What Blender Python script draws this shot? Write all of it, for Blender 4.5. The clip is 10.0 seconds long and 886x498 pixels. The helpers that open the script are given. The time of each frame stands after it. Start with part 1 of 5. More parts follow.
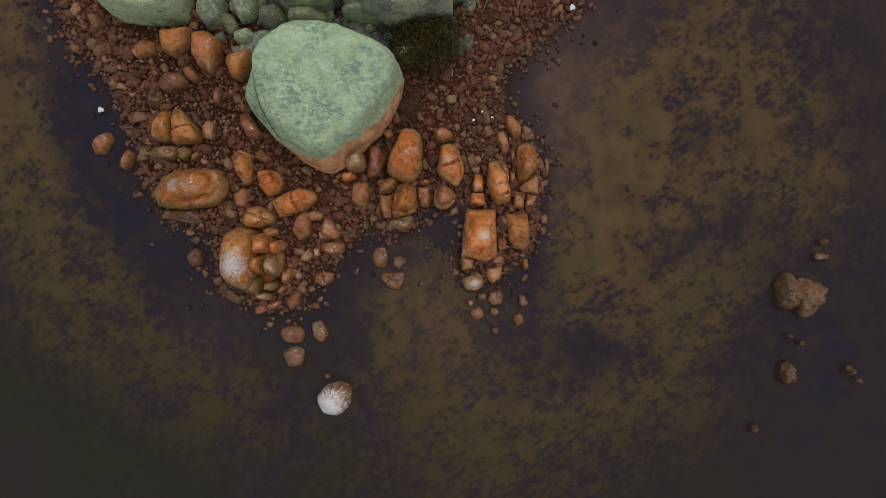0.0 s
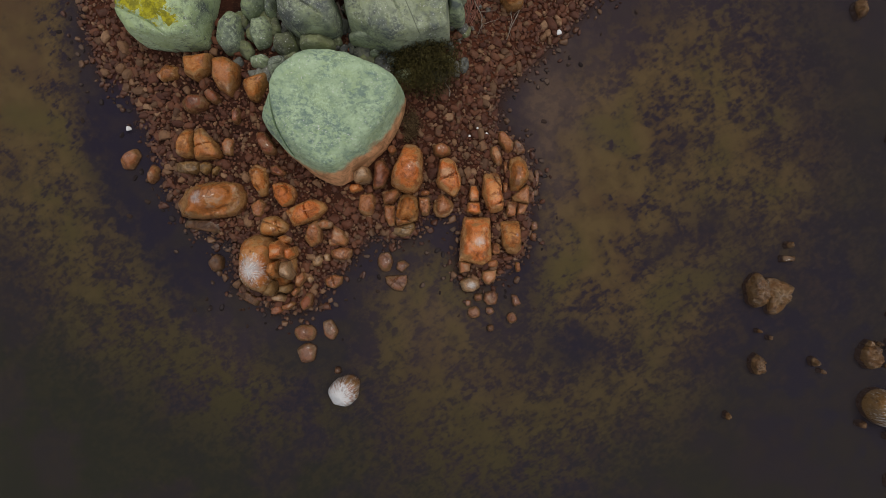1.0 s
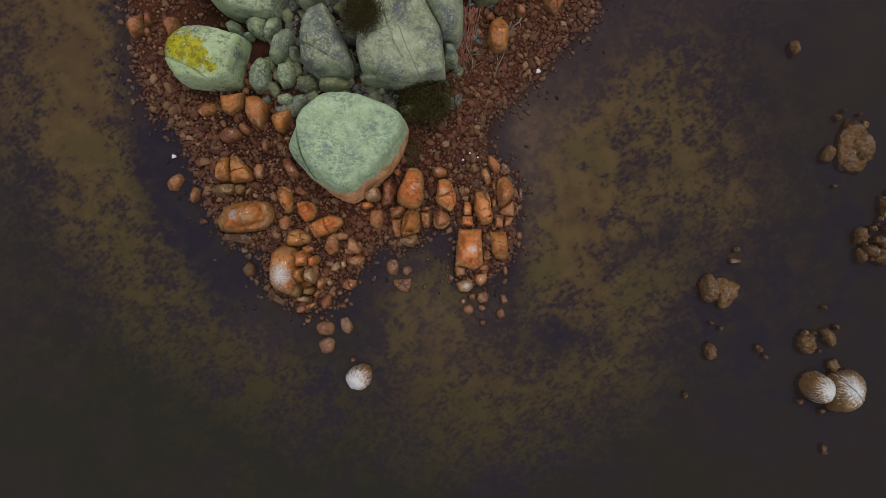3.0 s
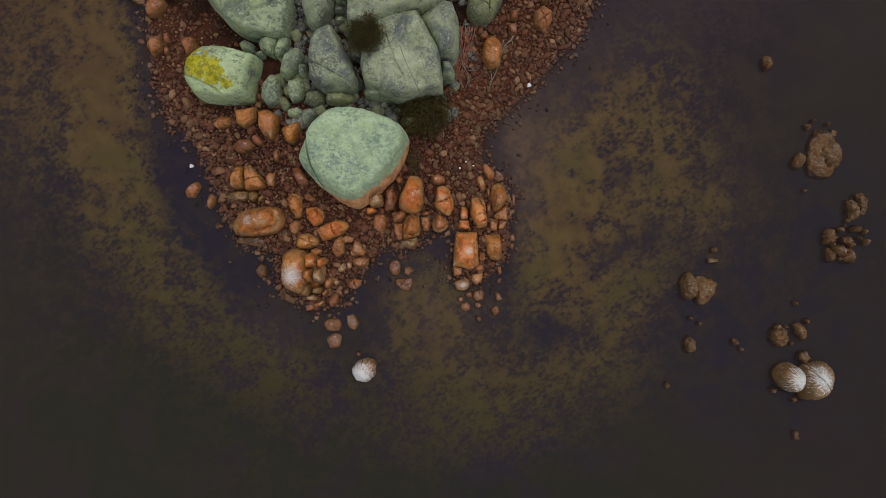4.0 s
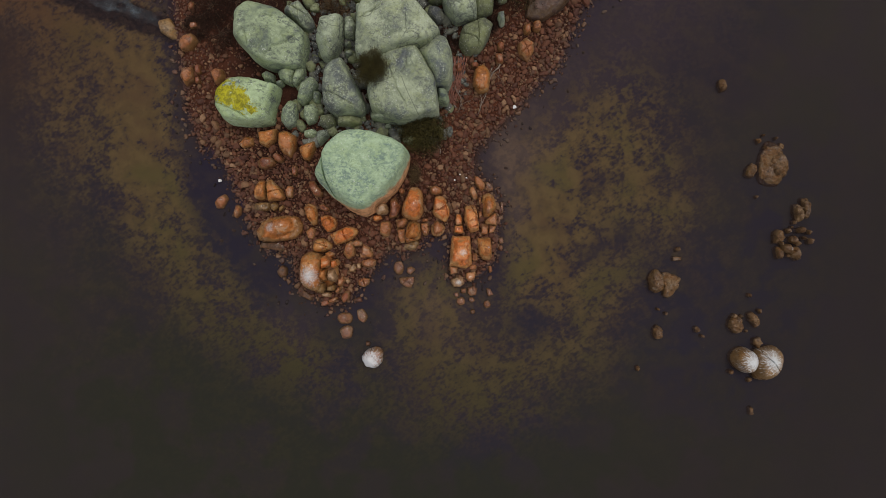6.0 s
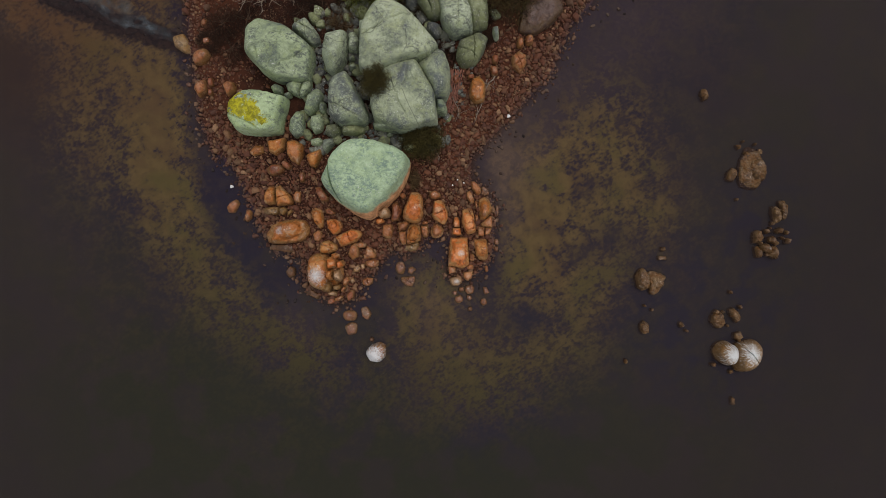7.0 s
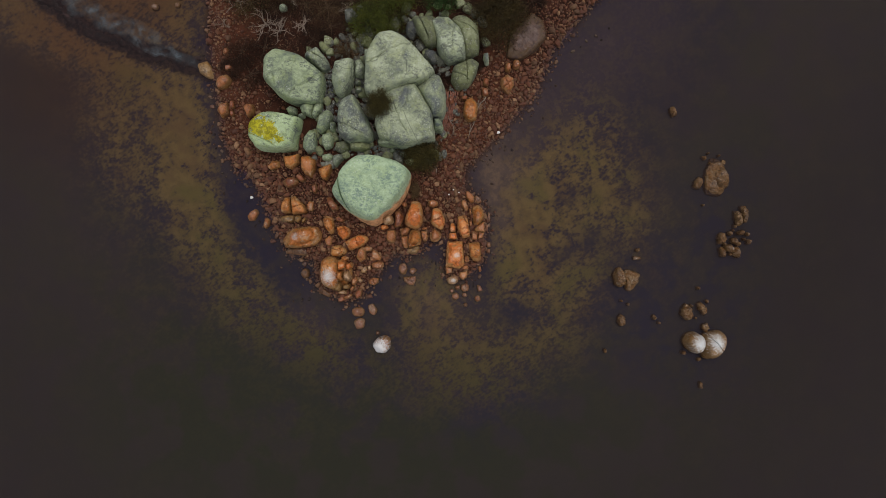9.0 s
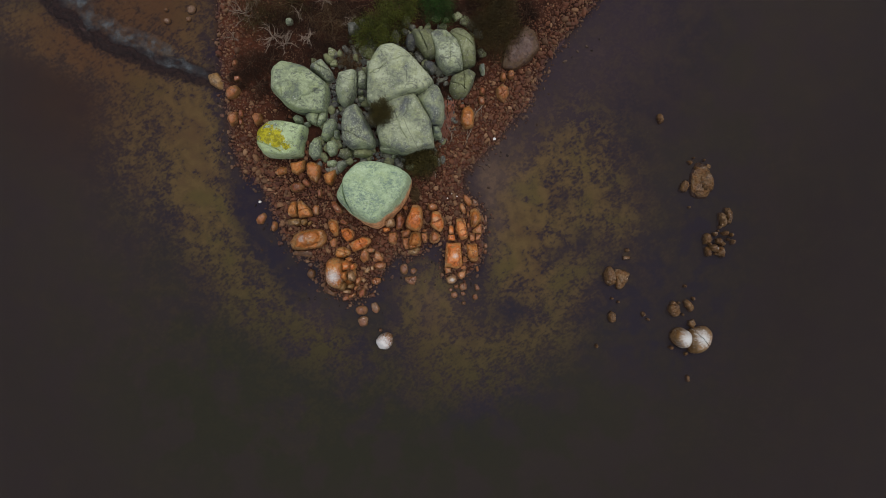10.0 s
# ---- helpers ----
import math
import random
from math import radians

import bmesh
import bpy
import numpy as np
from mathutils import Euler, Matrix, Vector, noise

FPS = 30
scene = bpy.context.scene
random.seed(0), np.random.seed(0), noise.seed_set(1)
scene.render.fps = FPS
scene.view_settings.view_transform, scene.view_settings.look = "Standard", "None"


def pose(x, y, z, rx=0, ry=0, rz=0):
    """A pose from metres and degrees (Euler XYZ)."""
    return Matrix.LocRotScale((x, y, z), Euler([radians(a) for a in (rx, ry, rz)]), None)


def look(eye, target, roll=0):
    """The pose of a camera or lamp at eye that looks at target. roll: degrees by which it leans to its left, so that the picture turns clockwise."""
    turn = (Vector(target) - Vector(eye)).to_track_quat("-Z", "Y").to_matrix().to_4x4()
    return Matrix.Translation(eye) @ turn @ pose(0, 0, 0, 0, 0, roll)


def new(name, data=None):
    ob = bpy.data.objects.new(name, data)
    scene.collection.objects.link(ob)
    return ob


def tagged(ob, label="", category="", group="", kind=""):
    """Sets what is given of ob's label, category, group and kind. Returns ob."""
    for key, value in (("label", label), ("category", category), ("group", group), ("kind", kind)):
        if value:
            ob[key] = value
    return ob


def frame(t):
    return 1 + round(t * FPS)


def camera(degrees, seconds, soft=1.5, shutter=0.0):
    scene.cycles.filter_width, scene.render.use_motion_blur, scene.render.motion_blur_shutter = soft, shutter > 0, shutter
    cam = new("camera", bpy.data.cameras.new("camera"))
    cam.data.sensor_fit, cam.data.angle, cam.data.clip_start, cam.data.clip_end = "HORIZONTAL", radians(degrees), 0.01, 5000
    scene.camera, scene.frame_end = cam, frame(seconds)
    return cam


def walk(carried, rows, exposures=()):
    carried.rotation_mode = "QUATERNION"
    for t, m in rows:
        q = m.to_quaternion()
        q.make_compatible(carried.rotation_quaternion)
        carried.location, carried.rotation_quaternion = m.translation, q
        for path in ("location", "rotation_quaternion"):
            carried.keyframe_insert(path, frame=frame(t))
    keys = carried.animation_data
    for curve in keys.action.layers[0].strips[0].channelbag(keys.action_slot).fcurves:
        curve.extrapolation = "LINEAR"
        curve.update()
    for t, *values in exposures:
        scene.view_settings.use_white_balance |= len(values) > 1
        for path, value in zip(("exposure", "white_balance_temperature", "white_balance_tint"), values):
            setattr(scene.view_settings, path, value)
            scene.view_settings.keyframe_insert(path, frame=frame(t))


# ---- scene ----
# A drone climbs straight up over the tip of a small granite headland.
LENS = 75.0
cam = camera(LENS, 10.0, soft=0.6)
PATH = [
    (0.0, 0.000, 0.000, 20.00, 0.00),
    (0.5, 0.020, 0.090, 20.93, -0.18),
    (1.0, 0.028, 0.182, 21.86, -0.35),
    (1.5, 0.030, 0.268, 22.80, -0.50),
    (2.0, 0.038, 0.350, 23.76, -0.65),
    (2.5, 0.062, 0.425, 24.74, -0.80),
    (4.0, 0.160, 0.567, 27.73, -1.22),
    (4.5, 0.198, 0.596, 28.72, -1.365),
    (5.0, 0.234, 0.622, 29.71, -1.51),
    (5.5, 0.264, 0.645, 30.70, -1.65),
    (7.0, 0.357, 0.725, 33.66, -2.06),
    (7.5, 0.394, 0.764, 34.67, -2.18),
    (8.0, 0.432, 0.808, 35.68, -2.30),
    (8.5, 0.470, 0.850, 36.68, -2.425),
    (9.0, 0.505, 0.889, 37.66, -2.545),
    (9.5, 0.536, 0.924, 38.62, -2.67),
    (10.0, 0.567, 0.957, 39.58, -2.80),
]
EXPOSURE = [(0.0, -0.17), (10.0, -0.02)]
walk(cam, [(t, pose(x, y, z, 0, 0, turn)) for t, x, y, z, turn in PATH], EXPOSURE)

# ---- light: a dull, overcast evening sky ----
SUN_ELEVATION, SUN_AZIMUTH = 68.0, 48.0
world = bpy.data.worlds.new("sky")
scene.world = world
world.use_nodes = True
wt = world.node_tree
sky = wt.nodes.new("ShaderNodeTexSky")
sky.sky_type, sky.sun_disc = "NISHITA", False
sky.sun_elevation, sky.sun_rotation = radians(SUN_ELEVATION), radians(SUN_AZIMUTH)
sky.air_density, sky.dust_density = 1.0, 4.0
# a closed cloud deck over it, brightest overhead
deck = wt.nodes.new("ShaderNodeTexGradient")
spin = wt.nodes.new("ShaderNodeMapping")
spin.inputs["Rotation"].default_value = (0, radians(90), 0)
wt.links.new(wt.nodes.new("ShaderNodeTexCoord").outputs["Generated"], spin.inputs["Vector"])
wt.links.new(spin.outputs[0], deck.inputs["Vector"])
cloud = wt.nodes.new("ShaderNodeValToRGB")
wt.links.new(deck.outputs["Fac"], cloud.inputs[0])
cloud.color_ramp.elements[0].color = (1.3, 1.33, 1.38, 1)
cloud.color_ramp.elements[1].color = (6.6, 6.5, 6.4, 1)
cover = wt.nodes.new("ShaderNodeMix")
cover.data_type = "RGBA"
cover.inputs[0].default_value = 0.85
wt.links.new(sky.outputs["Color"], cover.inputs[6])
wt.links.new(cloud.outputs["Color"], cover.inputs[7])
wt.links.new(cover.outputs[2], wt.nodes["Background"].inputs["Color"])
wt.nodes["Background"].inputs["Strength"].default_value = 0.148
sun_data = bpy.data.lights.new("sun", "SUN")
sun_data.energy, sun_data.angle, sun_data.color = 0.75, radians(14), (1.0, 0.92, 0.82)
sun = new("sun", sun_data)
sun.matrix_world = look((0, 0, 60), (-60 / math.tan(radians(SUN_ELEVATION)) * math.sin(radians(SUN_AZIMUTH)),
                                    -60 / math.tan(radians(SUN_ELEVATION)) * math.cos(radians(SUN_AZIMUTH)), 0))


# ---- materials ----
class Nodes:
    """Short hand for a node material."""

    def __init__(self, name):
        self.mat = bpy.data.materials.new(name)
        self.mat.use_nodes = True
        self.tree = self.mat.node_tree
        self.bsdf = self.tree.nodes["Principled BSDF"]
        self.out = self.tree.nodes["Material Output"]

    def add(self, kind, **values):
        node = self.tree.nodes.new("ShaderNode" + kind)
        for key, value in values.items():
            node.inputs[key].default_value = value
        return node

    def link(self, a, b):
        self.tree.links.new(a, b)

    def put(self, socket, value):
        if hasattr(value, "is_output"):
            self.link(value, socket)
        else:
            socket.default_value = value

    def position(self):
        return self.add("NewGeometry").outputs["Position"]

    def noise(self, where, scale, detail=4.0, rough=0.55, warp=0.0):
        node = self.add("TexNoise", Scale=scale, Detail=detail, Roughness=rough, Distortion=warp)
        self.link(where, node.inputs["Vector"])
        return node.outputs["Fac"]

    def math(self, how, a, b=0.0, c=0.0):
        node = self.add("Math")
        node.operation = how
        for socket, value in zip(node.inputs, (a, b, c)):
            self.put(socket, value)
        return node.outputs[0]

    def span(self, value, low, high, to_low=0.0, to_high=1.0):
        node = self.add("MapRange")
        node.interpolation_type = "SMOOTHSTEP"
        for key, v in (("Value", value), ("From Min", low), ("From Max", high), ("To Min", to_low), ("To Max", to_high)):
            self.put(node.inputs[key], v)
        return node.outputs[0]

    def mix(self, fac, a, b, how="MIX"):
        node = self.add("Mix")
        node.data_type, node.blend_type = "RGBA", how
        for socket, value in ((node.inputs[0], fac), (node.inputs[6], a), (node.inputs[7], b)):
            self.put(socket, (*value, 1.0) if isinstance(value, tuple) and len(value) == 3 else value)
        return node.outputs[2]

    def ramp(self, value, *stops):
        node = self.add("ValToRGB")
        self.link(value, node.inputs[0])
        cr = node.color_ramp
        while len(cr.elements) < len(stops):
            cr.elements.new(0.5)
        for el, (at, colour) in zip(cr.elements, stops):
            el.position, el.color = at, (*colour, 1.0)
        return node.outputs[0]

    def finish(self, colour, rough, height=None, strength=0.4, distance=0.03, specular=0.5):
        self.put(self.bsdf.inputs["Base Color"], colour)
        self.put(self.bsdf.inputs["Roughness"], rough)
        self.bsdf.inputs["Specular IOR Level"].default_value = specular
        if height is not None:
            bump = self.add("Bump", Strength=strength, Distance=distance)
            self.link(height, bump.inputs["Height"])
            self.link(bump.outputs[0], self.bsdf.inputs["Normal"])
        return self.mat


def white_streak_mask(n, place):
    """White streaks that run out from one spot: bird droppings, and on some shore rocks painted wet glints. place: x,
    y, radius and amount, from the rock's middle.
    """
    gx, gy, radius, amount = place
    sep = n.add("SeparateXYZ")
    n.link(n.add("TexCoord").outputs["Object"], sep.inputs[0])
    dx, dy = n.math("SUBTRACT", sep.outputs[0], gx), n.math("SUBTRACT", sep.outputs[1], gy)
    far = n.math("SQRT", n.math("ADD", n.math("MULTIPLY", dx, dx), n.math("MULTIPLY", dy, dy)))
    ray = n.add("CombineXYZ")
    n.link(n.math("DIVIDE", dx, n.math("ADD", far, 0.001)), ray.inputs[0])
    n.link(n.math("DIVIDE", dy, n.math("ADD", far, 0.001)), ray.inputs[1])
    n.link(n.math("MULTIPLY", far, 0.5 / radius), ray.inputs[2])
    streak = n.noise(ray.outputs[0], 10.0, 4.0, 0.65)
    spots = n.noise(n.position(), 9.0, 4.0, 0.6)
    reach = n.math("DIVIDE", far, radius)
    m = n.math("SUBTRACT", n.math("MULTIPLY", n.math("SUBTRACT", streak, 0.40), 3.0), reach)
    m = n.math("ADD", m, n.math("MULTIPLY", n.math("SUBTRACT", spots, 0.5), 0.9))
    streaks = n.span(n.math("ADD", m, amount - 0.45), 0.0, 0.8, 0.0, 0.85)
    wash = n.math("ADD", reach, n.math("MULTIPLY", n.math("SUBTRACT", n.noise(n.position(), 3.0, 5.0, 0.65), 0.5), 1.6))
    return n.math("MAXIMUM", streaks, n.span(wash, 0.15, 0.85 * min(amount, 1.1), 0.45 * min(amount, 1.0), 0.0))


def attribute(n, name):
    node = n.add("Attribute")
    node.attribute_name = name
    return node.outputs["Fac"]


def granite(name, dark, mid, light, low, rough=0.36, white_streaks=None, wet=0.75):
    """Sea-worn granite: broad, soft stains of rust, ochre and grey, fine grain, darker towards the foot, with a damp
    mark at the waterline.
    """
    n = Nodes(name)
    where = n.position()
    info = n.add("ObjectInfo").outputs["Random"]
    own = n.add("SeparateXYZ")
    n.link(n.add("TexCoord").outputs["Generated"], own.inputs[0])
    drift = n.add("VectorMath")
    drift.operation = "MULTIPLY_ADD"
    n.link(info, drift.inputs[0])
    drift.inputs[1].default_value = (31.0, 17.0, 23.0)
    n.link(where, drift.inputs[2])
    here = drift.outputs[0]
    broad = n.noise(here, 1.1, 4.0, 0.55, 0.4)
    broad = n.math("ADD", broad, n.math("MULTIPLY", n.math("SUBTRACT", info, 0.5), 0.30))
    colour = n.ramp(broad, (0.30, tuple(0.45 * a + 0.55 * b for a, b in zip(dark, mid))), (0.50, mid), (0.70, light))
    # bands of colour that follow the height of the stone: brighter on top, ochre lower
    level = n.math("ADD", own.outputs[2], n.math("MULTIPLY", n.math("SUBTRACT", n.noise(here, 1.8, 5.0, 0.62, 0.6), 0.5), 1.6))
    colour = n.mix(n.span(level, 0.70, 1.0, 0.0, 0.40), colour, (min(1.0, mid[0] * 1.12), mid[1] * 0.98 + 0.01, mid[2] * 1.1 + 0.01))
    ochre = n.math("MULTIPLY", n.span(level, 0.34, 0.52), n.span(level, 0.58, 0.80, 1.0, 0.0))
    colour = n.mix(n.math("MULTIPLY", ochre, 0.55), colour, (mid[0] * 0.95, mid[0] * 0.42, mid[0] * 0.13))
    # outward from the middle: a redder ring, then a darker olive edge
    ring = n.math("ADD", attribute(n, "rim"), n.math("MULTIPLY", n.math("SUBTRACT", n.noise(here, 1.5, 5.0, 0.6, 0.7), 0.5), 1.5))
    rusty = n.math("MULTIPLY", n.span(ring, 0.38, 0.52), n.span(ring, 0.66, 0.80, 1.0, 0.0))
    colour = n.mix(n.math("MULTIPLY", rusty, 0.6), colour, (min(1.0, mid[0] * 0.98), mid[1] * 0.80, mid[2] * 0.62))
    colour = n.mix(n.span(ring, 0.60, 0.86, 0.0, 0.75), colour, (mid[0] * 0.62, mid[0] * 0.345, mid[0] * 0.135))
    grey = n.span(n.noise(here, 1.9, 5.0, 0.6, 0.5), 0.55, 0.68, 0.0, 0.55)
    colour = n.mix(grey, colour, (light[0] * 0.76, light[0] * 0.54, light[0] * 0.36))
    rust = n.span(n.noise(here, 2.4, 6.0, 0.66, 0.8), 0.50, 0.63, 0.0, 0.8)
    colour = n.mix(rust, colour, (mid[0] * 0.40, mid[1] * 0.36, mid[2] * 0.38))
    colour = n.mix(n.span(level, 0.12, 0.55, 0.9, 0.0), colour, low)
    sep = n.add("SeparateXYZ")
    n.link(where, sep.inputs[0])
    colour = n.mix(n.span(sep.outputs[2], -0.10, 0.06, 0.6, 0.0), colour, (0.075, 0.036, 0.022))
    warped = n.add("VectorMath")
    warped.operation = "MULTIPLY_ADD"
    n.link(n.add("TexNoise", Scale=1.7, Detail=3.0).outputs["Color"], warped.inputs[0])
    warped.inputs[1].default_value = (0.35, 0.35, 0.35)
    n.link(here, warped.inputs[2])
    joints = n.add("TexVoronoi", Scale=1.3)
    joints.feature = "DISTANCE_TO_EDGE"
    n.link(warped.outputs[0], joints.inputs["Vector"])
    crack = n.span(joints.outputs["Distance"], 0.002, 0.014, 1.0, 0.0)
    crack = n.math("MULTIPLY", crack, n.span(n.noise(here, 0.9, 2.0), 0.58, 0.64, 0.0, 0.6))
    colour = n.mix(n.math("MULTIPLY", crack, 0.85), colour, tuple(c * 0.2 for c in dark))
    veins = n.noise(here, 6.0, 6.0, 0.66, 0.4)
    colour = n.mix(n.span(veins, 0.52, 0.70, 0.0, 0.45), colour, tuple(c * 0.9 for c in dark))
    speck = n.noise(where, 34.0, 3.0, 0.7)
    colour = n.mix(n.span(speck, 0.50, 0.70, 0.0, 0.22), colour, tuple(min(1.0, c * 1.4 + 0.02) for c in light))
    colour = n.mix(n.span(n.noise(where, 20.0, 2.0), 0.60, 0.72, 0.0, 0.35), colour, tuple(c * 0.5 for c in dark))
    gloss = n.span(n.noise(here, 3.0, 4.0), 0.35, 0.65, rough - 0.18, rough + 0.2)
    if white_streaks:
        m = white_streak_mask(n, white_streaks)
        colour = n.mix(m, colour, (0.70, 0.73, 0.76))
        gloss = n.mix(m, gloss, (0.75, 0.75, 0.75))
    film = n.span(n.noise(here, 1.8, 4.0, 0.6), 0.46, 0.58, 0.0, wet)
    n.link(n.math("MULTIPLY", film, n.math("SUBTRACT", 1.0, m)) if white_streaks else film, n.bsdf.inputs["Coat Weight"])
    n.bsdf.inputs["Coat Roughness"].default_value = 0.09
    relief = n.math("ADD", n.math("SUBTRACT", veins, n.math("MULTIPLY", crack, 0.9)), n.math("MULTIPLY", speck, 0.22))
    relief = n.math("ADD", relief, n.math("MULTIPLY", n.noise(here, 2.6, 3.0, 0.5, 0.5), 1.4))
    return n.finish(colour, gloss, relief, 0.85, 0.06, 0.2)


def lichened(name, pale, dull, bare, foot, foot_colour, yellow=None, patch=0.5, cracks=0.0, lean=(0.0, 0.0), fade=0.15, moss=0.5):
    """Granite under a crust of grey-green lichen, in patches, with bare rock below the splash line."""
    n = Nodes(name)
    where = n.position()
    info = n.add("ObjectInfo").outputs["Random"]
    broad = n.noise(where, 2.3 if moss < 0.5 else 0.62, 8.0, 0.66, 0.4)
    if moss < 0.5:
        broad = n.math("ADD", n.math("MULTIPLY", broad, 0.75), 0.155)
    broad = n.math("ADD", broad, n.math("MULTIPLY", n.math("SUBTRACT", info, 0.5), 0.12))
    cool = tuple(c * k for c, k in zip(bare, (1.0, 1.04, 1.16)))
    bright = tuple(min(1.0, c * 1.2 + 0.04) for c in pale)
    colour = n.ramp(broad, (0.37, cool), (0.45, dull), (0.53, pale), (0.66, bright))
    grassy = n.noise(where, 1.3, 6.0, 0.7, 0.5)
    colour = n.mix(n.span(grassy, 0.48, 0.62, 0.0, moss), colour, (pale[0] * 0.95, pale[1] * 0.95, pale[2] * 0.68))
    # bare grey rock where the crust has flaked
    streak = n.add("Mapping")
    streak.inputs["Scale"].default_value = (1.0, 1.5, 1.2)
    streak.inputs["Rotation"].default_value = (0, 0, radians(25))
    n.link(where, streak.inputs["Vector"])
    flakes = n.noise(streak.outputs[0], 5.0 if moss < 0.5 else 3.4, 10.0, 0.72 if moss < 0.5 else 0.76, 0.3)
    worn = n.span(n.noise(where, 0.8, 5.0, 0.62, 0.4), 0.42, 0.58, 0.10, 0.95)
    colour = n.mix(n.math("MULTIPLY", n.span(flakes, patch - 0.05, patch + 0.09), worn), colour, bare)
    dots = n.noise(where, 11.0, 5.0, 0.75)
    chalk = n.span(n.noise(where, 1.7, 5.0, 0.7), 0.46, 0.60, 0.08, 0.6)
    colour = n.mix(n.math("MULTIPLY", n.span(dots, 0.48, 0.62), chalk), colour, tuple(min(1.0, c * 1.3 + 0.09) for c in pale))
    colour = n.mix(n.span(n.noise(where, 6.0, 6.0, 0.72), 0.54, 0.66, 0.0, 0.45), colour, tuple(c * 0.55 for c in bare))
    spots = n.math("MULTIPLY", n.span(n.noise(where, 14.0, 2.0, 0.5), 0.63, 0.70), n.span(n.noise(where, 0.9, 3.0), 0.46, 0.60))
    colour = n.mix(n.math("MULTIPLY", spots, 0.8), colour, (0.66, 0.67, 0.65))
    if yellow:
        sep = n.add("SeparateXYZ")
        n.link(n.add("TexCoord").outputs["Object"], sep.inputs[0])
        along = n.math("SUBTRACT", n.math("MULTIPLY", n.math("ADD", sep.outputs[0], 0.45), 0.85), n.math("MULTIPLY", n.math("SUBTRACT", sep.outputs[1], 0.1), 0.53))
        across = n.math("ADD", n.math("MULTIPLY", n.math("ADD", sep.outputs[0], 0.45), 0.53), n.math("MULTIPLY", n.math("SUBTRACT", sep.outputs[1], 0.1), 0.85))
        e = n.math("ADD", n.math("POWER", n.math("ABSOLUTE", n.math("DIVIDE", along, 1.25)), 2.0), n.math("POWER", n.math("ABSOLUTE", n.math("DIVIDE", across, 0.55)), 2.0))
        e = n.math("ADD", e, n.math("MULTIPLY", n.math("SUBTRACT", n.noise(where, 2.3, 9.0, 0.74, 0.5), 0.5), 7.5))
        m = n.span(e, 0.85, 1.05, 0.95, 0.0)
        rich = n.mix(n.span(n.noise(where, 5.0, 6.0, 0.7), 0.38, 0.62), tuple(c * 0.55 for c in yellow), tuple(c * 1.25 for c in yellow))
        colour = n.mix(m, colour, rich)
    sep = n.add("SeparateXYZ")
    n.link(where, sep.inputs[0])
    edge = n.math("ADD", sep.outputs[2], n.math("MULTIPLY", n.math("SUBTRACT", n.noise(where, 1.6, 5.0, 0.6), 0.5), 1.4))
    own = n.add("SeparateXYZ")
    n.link(n.add("TexCoord").outputs["Object"], own.inputs[0])
    edge = n.math("ADD", edge, n.math("ADD", n.math("MULTIPLY", own.outputs[0], lean[0]), n.math("MULTIPLY", own.outputs[1], lean[1])))
    bared = n.mix(n.span(n.noise(where, 1.9, 6.0, 0.68, 0.5), 0.38, 0.64), tuple(c * 0.62 for c in foot_colour), tuple(min(1.0, c * 1.25 + 0.03) for c in foot_colour))
    colour = n.mix(n.span(edge, foot - fade, foot + fade, 0.92, 0.0), colour, bared)
    warped = n.add("VectorMath")
    warped.operation = "MULTIPLY_ADD"
    n.link(n.add("TexNoise", Scale=0.9, Detail=3.0).outputs["Color"], warped.inputs[0])
    warped.inputs[1].default_value = (0.7, 0.7, 0.7)
    n.link(where, warped.inputs[2])
    joints = n.add("TexVoronoi", Scale=0.42)
    joints.feature = "DISTANCE_TO_EDGE"
    n.link(warped.outputs[0], joints.inputs["Vector"])
    crack = n.math("MULTIPLY", n.span(joints.outputs["Distance"], 0.003, 0.011, 1.0, 0.0), n.span(n.noise(where, 0.6, 3.0), 0.46, 0.54, 0.0, cracks))
    colour = n.mix(n.math("MULTIPLY", crack, 0.8), colour, tuple(c * 0.25 for c in bare))
    relief = n.math("ADD", n.math("SUBTRACT", flakes, n.math("MULTIPLY", crack, 1.2)), n.math("MULTIPLY", dots, 0.3))
    return n.finish(colour, 0.82, relief, 0.45, 0.06, 0.3)


ORANGE = ((0.17, 0.050, 0.017), (0.56, 0.172, 0.044), (0.70, 0.320, 0.120), (0.135, 0.052, 0.023))
TAN = ((0.15, 0.054, 0.024), (0.345, 0.142, 0.060), (0.50, 0.270, 0.140), (0.115, 0.050, 0.026))
AMBER = ((0.14, 0.050, 0.016), (0.42, 0.158, 0.042), (0.56, 0.285, 0.100), (0.115, 0.046, 0.019))
RUST = ((0.13, 0.042, 0.022), (0.24, 0.086, 0.043), (0.34, 0.160, 0.085), (0.11, 0.046, 0.026))
PALE = ((0.26, 0.155, 0.09), (0.41, 0.27, 0.16), (0.56, 0.41, 0.27), (0.32, 0.19, 0.11))
OCHRE = ((0.12, 0.066, 0.028), (0.235, 0.142, 0.056), (0.32, 0.215, 0.100), (0.14, 0.080, 0.038))
WET = ((0.08, 0.040, 0.022), (0.14, 0.075, 0.042), (0.20, 0.115, 0.062), (0.08, 0.055, 0.033))
BROWN = ((0.085, 0.045, 0.022), (0.160, 0.090, 0.043), (0.29, 0.190, 0.098), (0.085, 0.044, 0.026))
SLAB = ((0.070, 0.044, 0.036), (0.115, 0.076, 0.064), (0.16, 0.112, 0.095), (0.08, 0.05, 0.038))
AWASH = ((0.105, 0.046, 0.026), (0.22, 0.105, 0.060), (0.32, 0.175, 0.105), (0.12, 0.056, 0.034))
